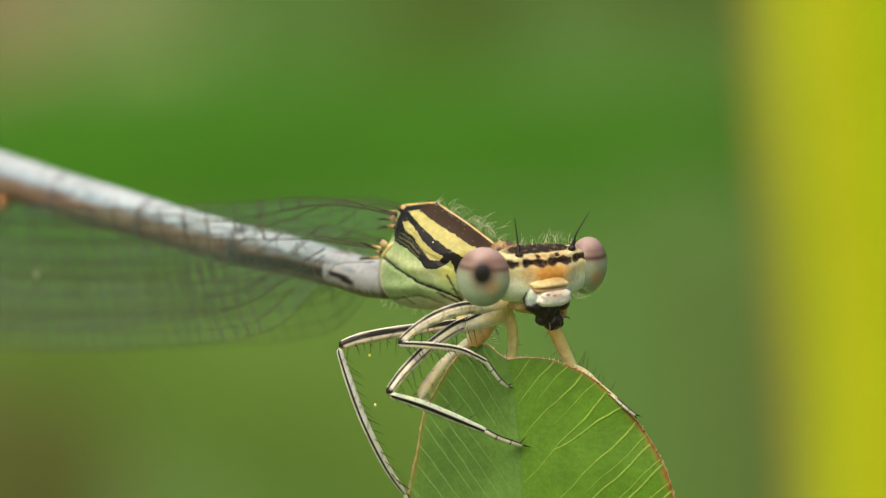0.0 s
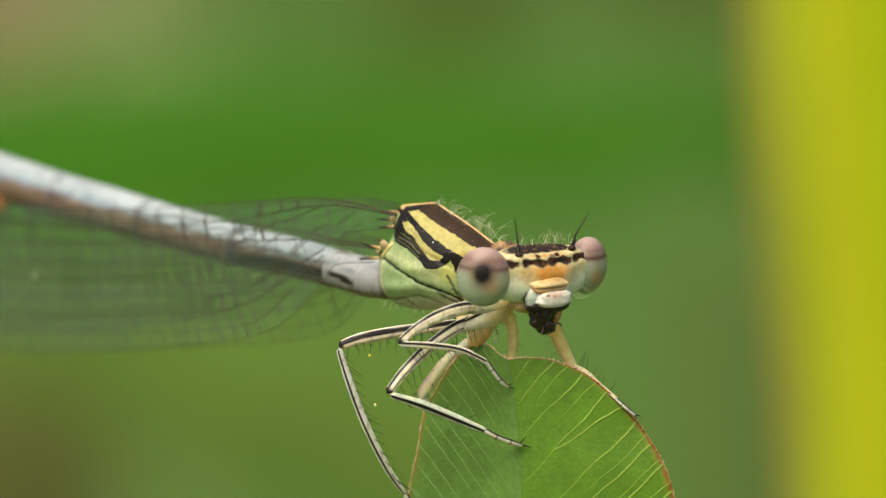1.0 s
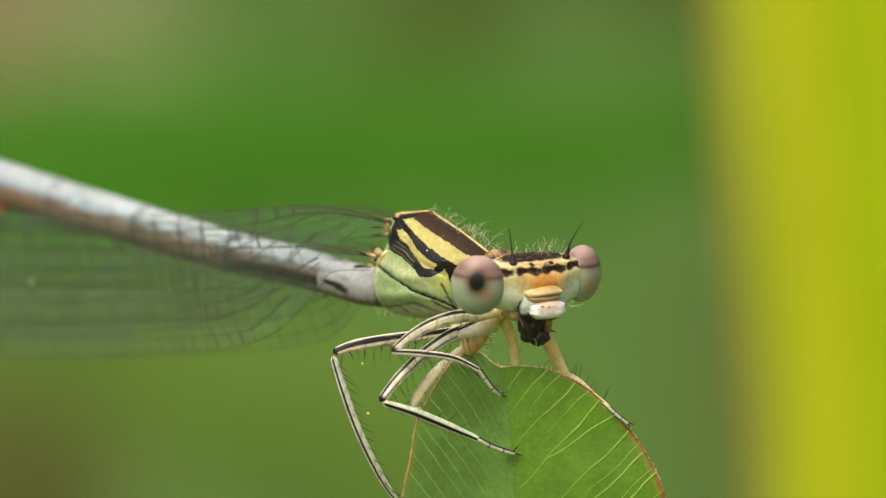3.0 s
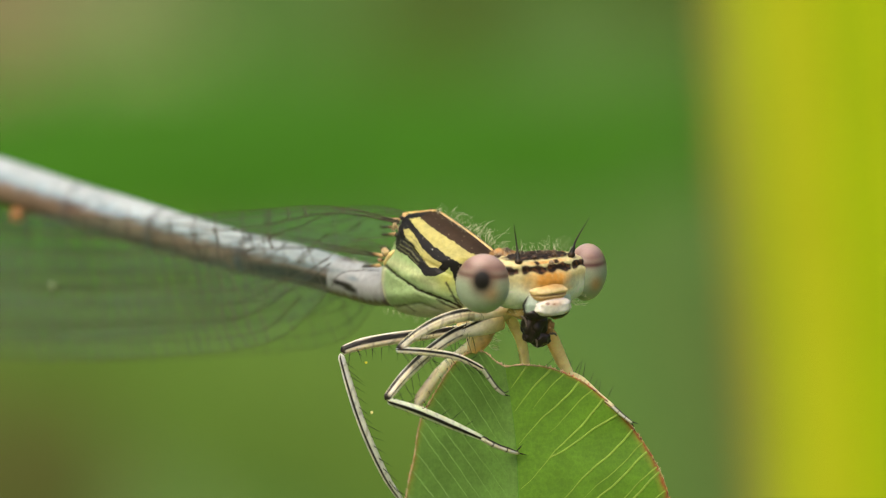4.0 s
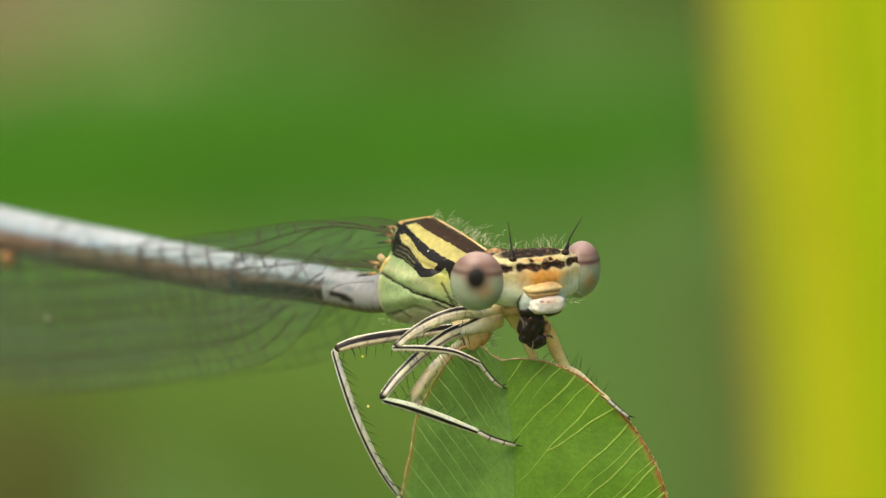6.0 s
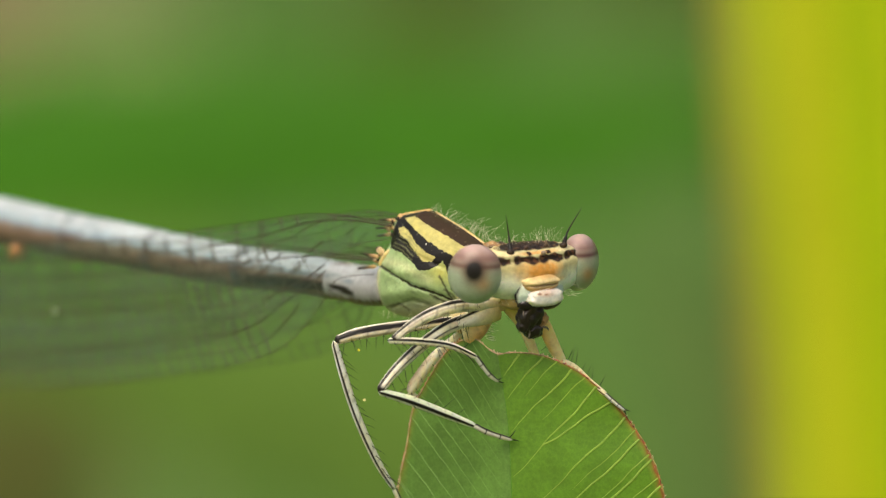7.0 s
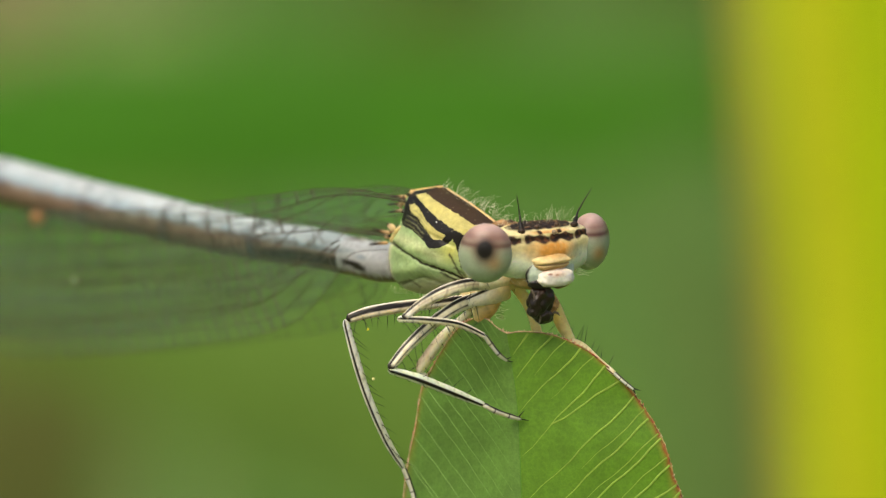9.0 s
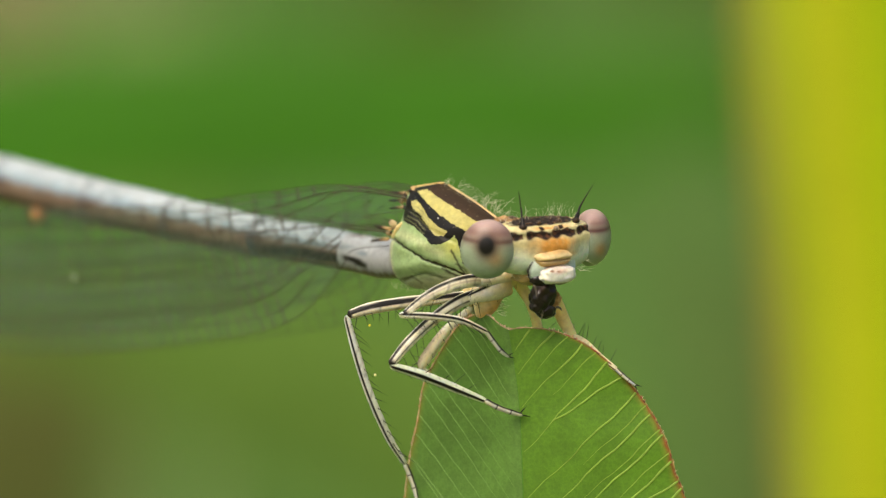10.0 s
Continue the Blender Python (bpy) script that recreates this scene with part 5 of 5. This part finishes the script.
def motions():
    def shift(a, b):
        return Vector((a * HS, 0, -b * HS)) * MM
    neck = Vector(np.array(NECK) - np.array(ROOT)) * MM
    body = [(t, Matrix.Translation(neck + shift(a, b)) @ pose(0, 0, 0, 0, p, y)) for t, a, b, p, y in BODY]
    walk(ABDOMEN, body)
    # as the body tilts the thorax rolls its back away and sinks a little
    spine = Vector((math.cos(YAW), -math.sin(YAW), 0))
    roll = [(t, max(0.0, -p / 5)) for t, a, b, p, y in BODY]
    walk(THORAX, [(t, Matrix.Translation(shift(2.5 * k, 8 * k)) @ m @ Matrix.Rotation(radians(-8 * k), 4, spine)) for (t, m), (_, k) in zip(body, roll)])
    # the wings give a little as the body tilts
    for ob in WINGS:
        walk(ob, [(t, Matrix.Translation(neck + shift(a - 1.9 * y, b - 2.1 * p)) @ pose(0, 0, 0, 0, 0.7 * p, y)) for t, a, b, p, y in BODY])
    hd = Vector(HC - np.array(ROOT)) * MM
    walk(HEAD, [(t, Matrix.Translation(hd + shift(a, b))) for t, a, b, p, y in BODY])
    # the lip opens as the prey is chewed
    lip = LIP.location.copy()
    drop = [(0, 0), (0.5, 0), (1, 2), (1.5, 4), (2, 6), (2.5, 9), (3.2, 8), (4, 5), (4.5, 2), (5, 5), (5.5, 6), (6.2, 6), (7, 5), (7.5, 9), (8, 8), (8.5, 8), (9, 8), (9.5, 6), (10, 10)]
    walk(LIP, [(t, Matrix.Translation(lip + shift(0, d)) @ Matrix.Rotation(radians(-0.8 * d), 4, Vector(hdir(1, 0, 0)))) for t, d in drop])
    bite = [(0, 6, -6, 0), (0.5, 0, -2, 5), (1, -4, 2, 10), (1.5, -6, 6, 0), (2, -8, 6, -10), (2.5, -8, 6, -10), (3.2, -12, 8, -5), (4, -16, 12, 0), (4.5, -18, 14, 15), (5, -14, 19, 10),
            (5.5, -12, 21, 0), (6.2, -12, 18, 5), (7, -12, 14, 10), (7.5, -9, 16, 0), (8, -11, 23, -12), (8.5, -9, 18, -6), (9, -12, 25, 10), (9.5, -9, 20, 4), (10, -11, 23, 10)]
    at0 = PREY.location.copy()
    ts = [r[0] for r in BODY]
    walk(PREY, [(t, Matrix.Translation(at0 + shift(a + np.interp(t, ts, [r[1] for r in BODY]), b + np.interp(t, ts, [r[2] for r in BODY]))) @ pose(0, 0, 0, 0, r, r * 0.6)) for t, a, b, r in bite])
    # legs give at hip and knee while the feet hold
    knees = [(0, 0, 0, 0, 0), (1.0, 0, 0, 0, 0), (2.0, 0, 0, 0, 0), (2.5, -1, -1, -1, 0), (3.2, 4, -3, 1, -1), (4, 9, -4, 3, -2), (4.5, 10, -2, 5, 0), (5, 8, 0, 2, 3), (5.5, 2, 5, -1, 8), (6.2, 7, 3, 2, 7),
             (7, 12, 0, 4, 5), (7.5, 11, 2, 4, 5), (8, 14, 1, 5, 5), (8.5, 18, -1, 8, 4), (9, 16, -1, 6, 4), (9.5, 15, -1, 5, 4), (10, 15, -1, 5, 3)]
    def rigid(ob, fixed, moving, rows):
        """Rows of the fixed end's and the moving end's shifts; the limb keeps its length."""
        p = np.array(ORIGIN[ob.name])
        out = []
        v0 = np.array(moving) - np.array(fixed)
        a0 = math.atan2(v0[2], v0[0])
        for t, (fx, fz), (mx, mz) in rows:
            v = v0 + np.array((mx - fx, 0, -(mz - fz))) * HS
            turn = math.atan2(v[2], v[0]) - a0
            m = Matrix.Translation(Vector(np.array(fixed) - np.array(ROOT)) * MM + shift(fx, fz)) @ Matrix.Rotation(-turn, 4, "Y") @ Matrix.Translation(Vector(p - np.array(fixed)) * MM)
            out.append((t, m))
        walk(ob, out)
    def body_shift(t, dz):
        a, b, p = (float(np.interp(t, ts, [r[k] for r in BODY])) for k in (1, 2, 3))
        return a + dz * radians(p), b
    kn = {"a": lambda r: (0.5 * (r[3] + body_shift(r[0], -70)[0]), 0.5 * (r[4] + body_shift(r[0], -70)[1])), "b": lambda r: (r[3], r[4]), "c": lambda r: (r[1], r[2])}
    ends = {"a": ((1.227, 0.4, -1.368), (-0.952, -1.0, -2.094), (0.993, -0.4, -2.546)), "b": ((1.228, 0.5, -1.547), (-1.169, -0.8, -3.189), (0.993, -0.35, -4.113)), "c": ((0.358, 0.7, -1.677), (-2.295, -0.1, -2.206), (-0.848, 1.5, -5.59))}
    for k, (hip_at, knee, foot) in ends.items():
        rigid(LEGS["f" + k], knee, hip_at, [(r[0], kn[k](r), body_shift(r[0], -80)) for r in knees])
        rigid(LEGS["t" + k], foot, knee, [(r[0], (0, 0), kn[k](r)) for r in knees])
    walk(LEGS["hip"], [(r[0], Matrix.Translation(Vector(np.array((0.997, 0.5, -1.266)) - np.array(ROOT)) * MM + shift(*body_shift(r[0], -80)))) for r in knees])
    top = Vector(np.array((1.392, 0.3, -1.201)) - np.array(ROOT)) * MM
    swing = [(0, 0), (1, 0), (2, 2), (2.5, 4), (3.2, 12), (4, 14), (4.5, 10), (5, 8), (5.5, 18), (6.2, 26), (7, 27), (7.5, 22), (8, 19), (9, 21), (10, 20)]
    walk(LEGS["fd"], [(t, Matrix.Translation(top + shift(*body_shift(t, -60))) @ pose(0, 0, 0, 0, -d, 0)) for t, d in swing])
    # the reed leaf sways from its foot
    sway = [(0, 0), (1, 0), (1.5, -4), (2, -10), (2.5, -32), (3.2, -55), (4, -61), (4.5, -54), (5, -52), (5.5, -45), (6.2, -40), (7, -36), (7.5, -32), (8, -29), (8.5, -28), (9, -30), (9.5, -22), (10, -12)]
    foot = REED.location.copy()
    walk(REED, [(t, Matrix.Translation(foot) @ pose(0, 0, 0, 0, math.degrees(d * 0.017857 / 450), 0)) for t, d in sway])


motions()
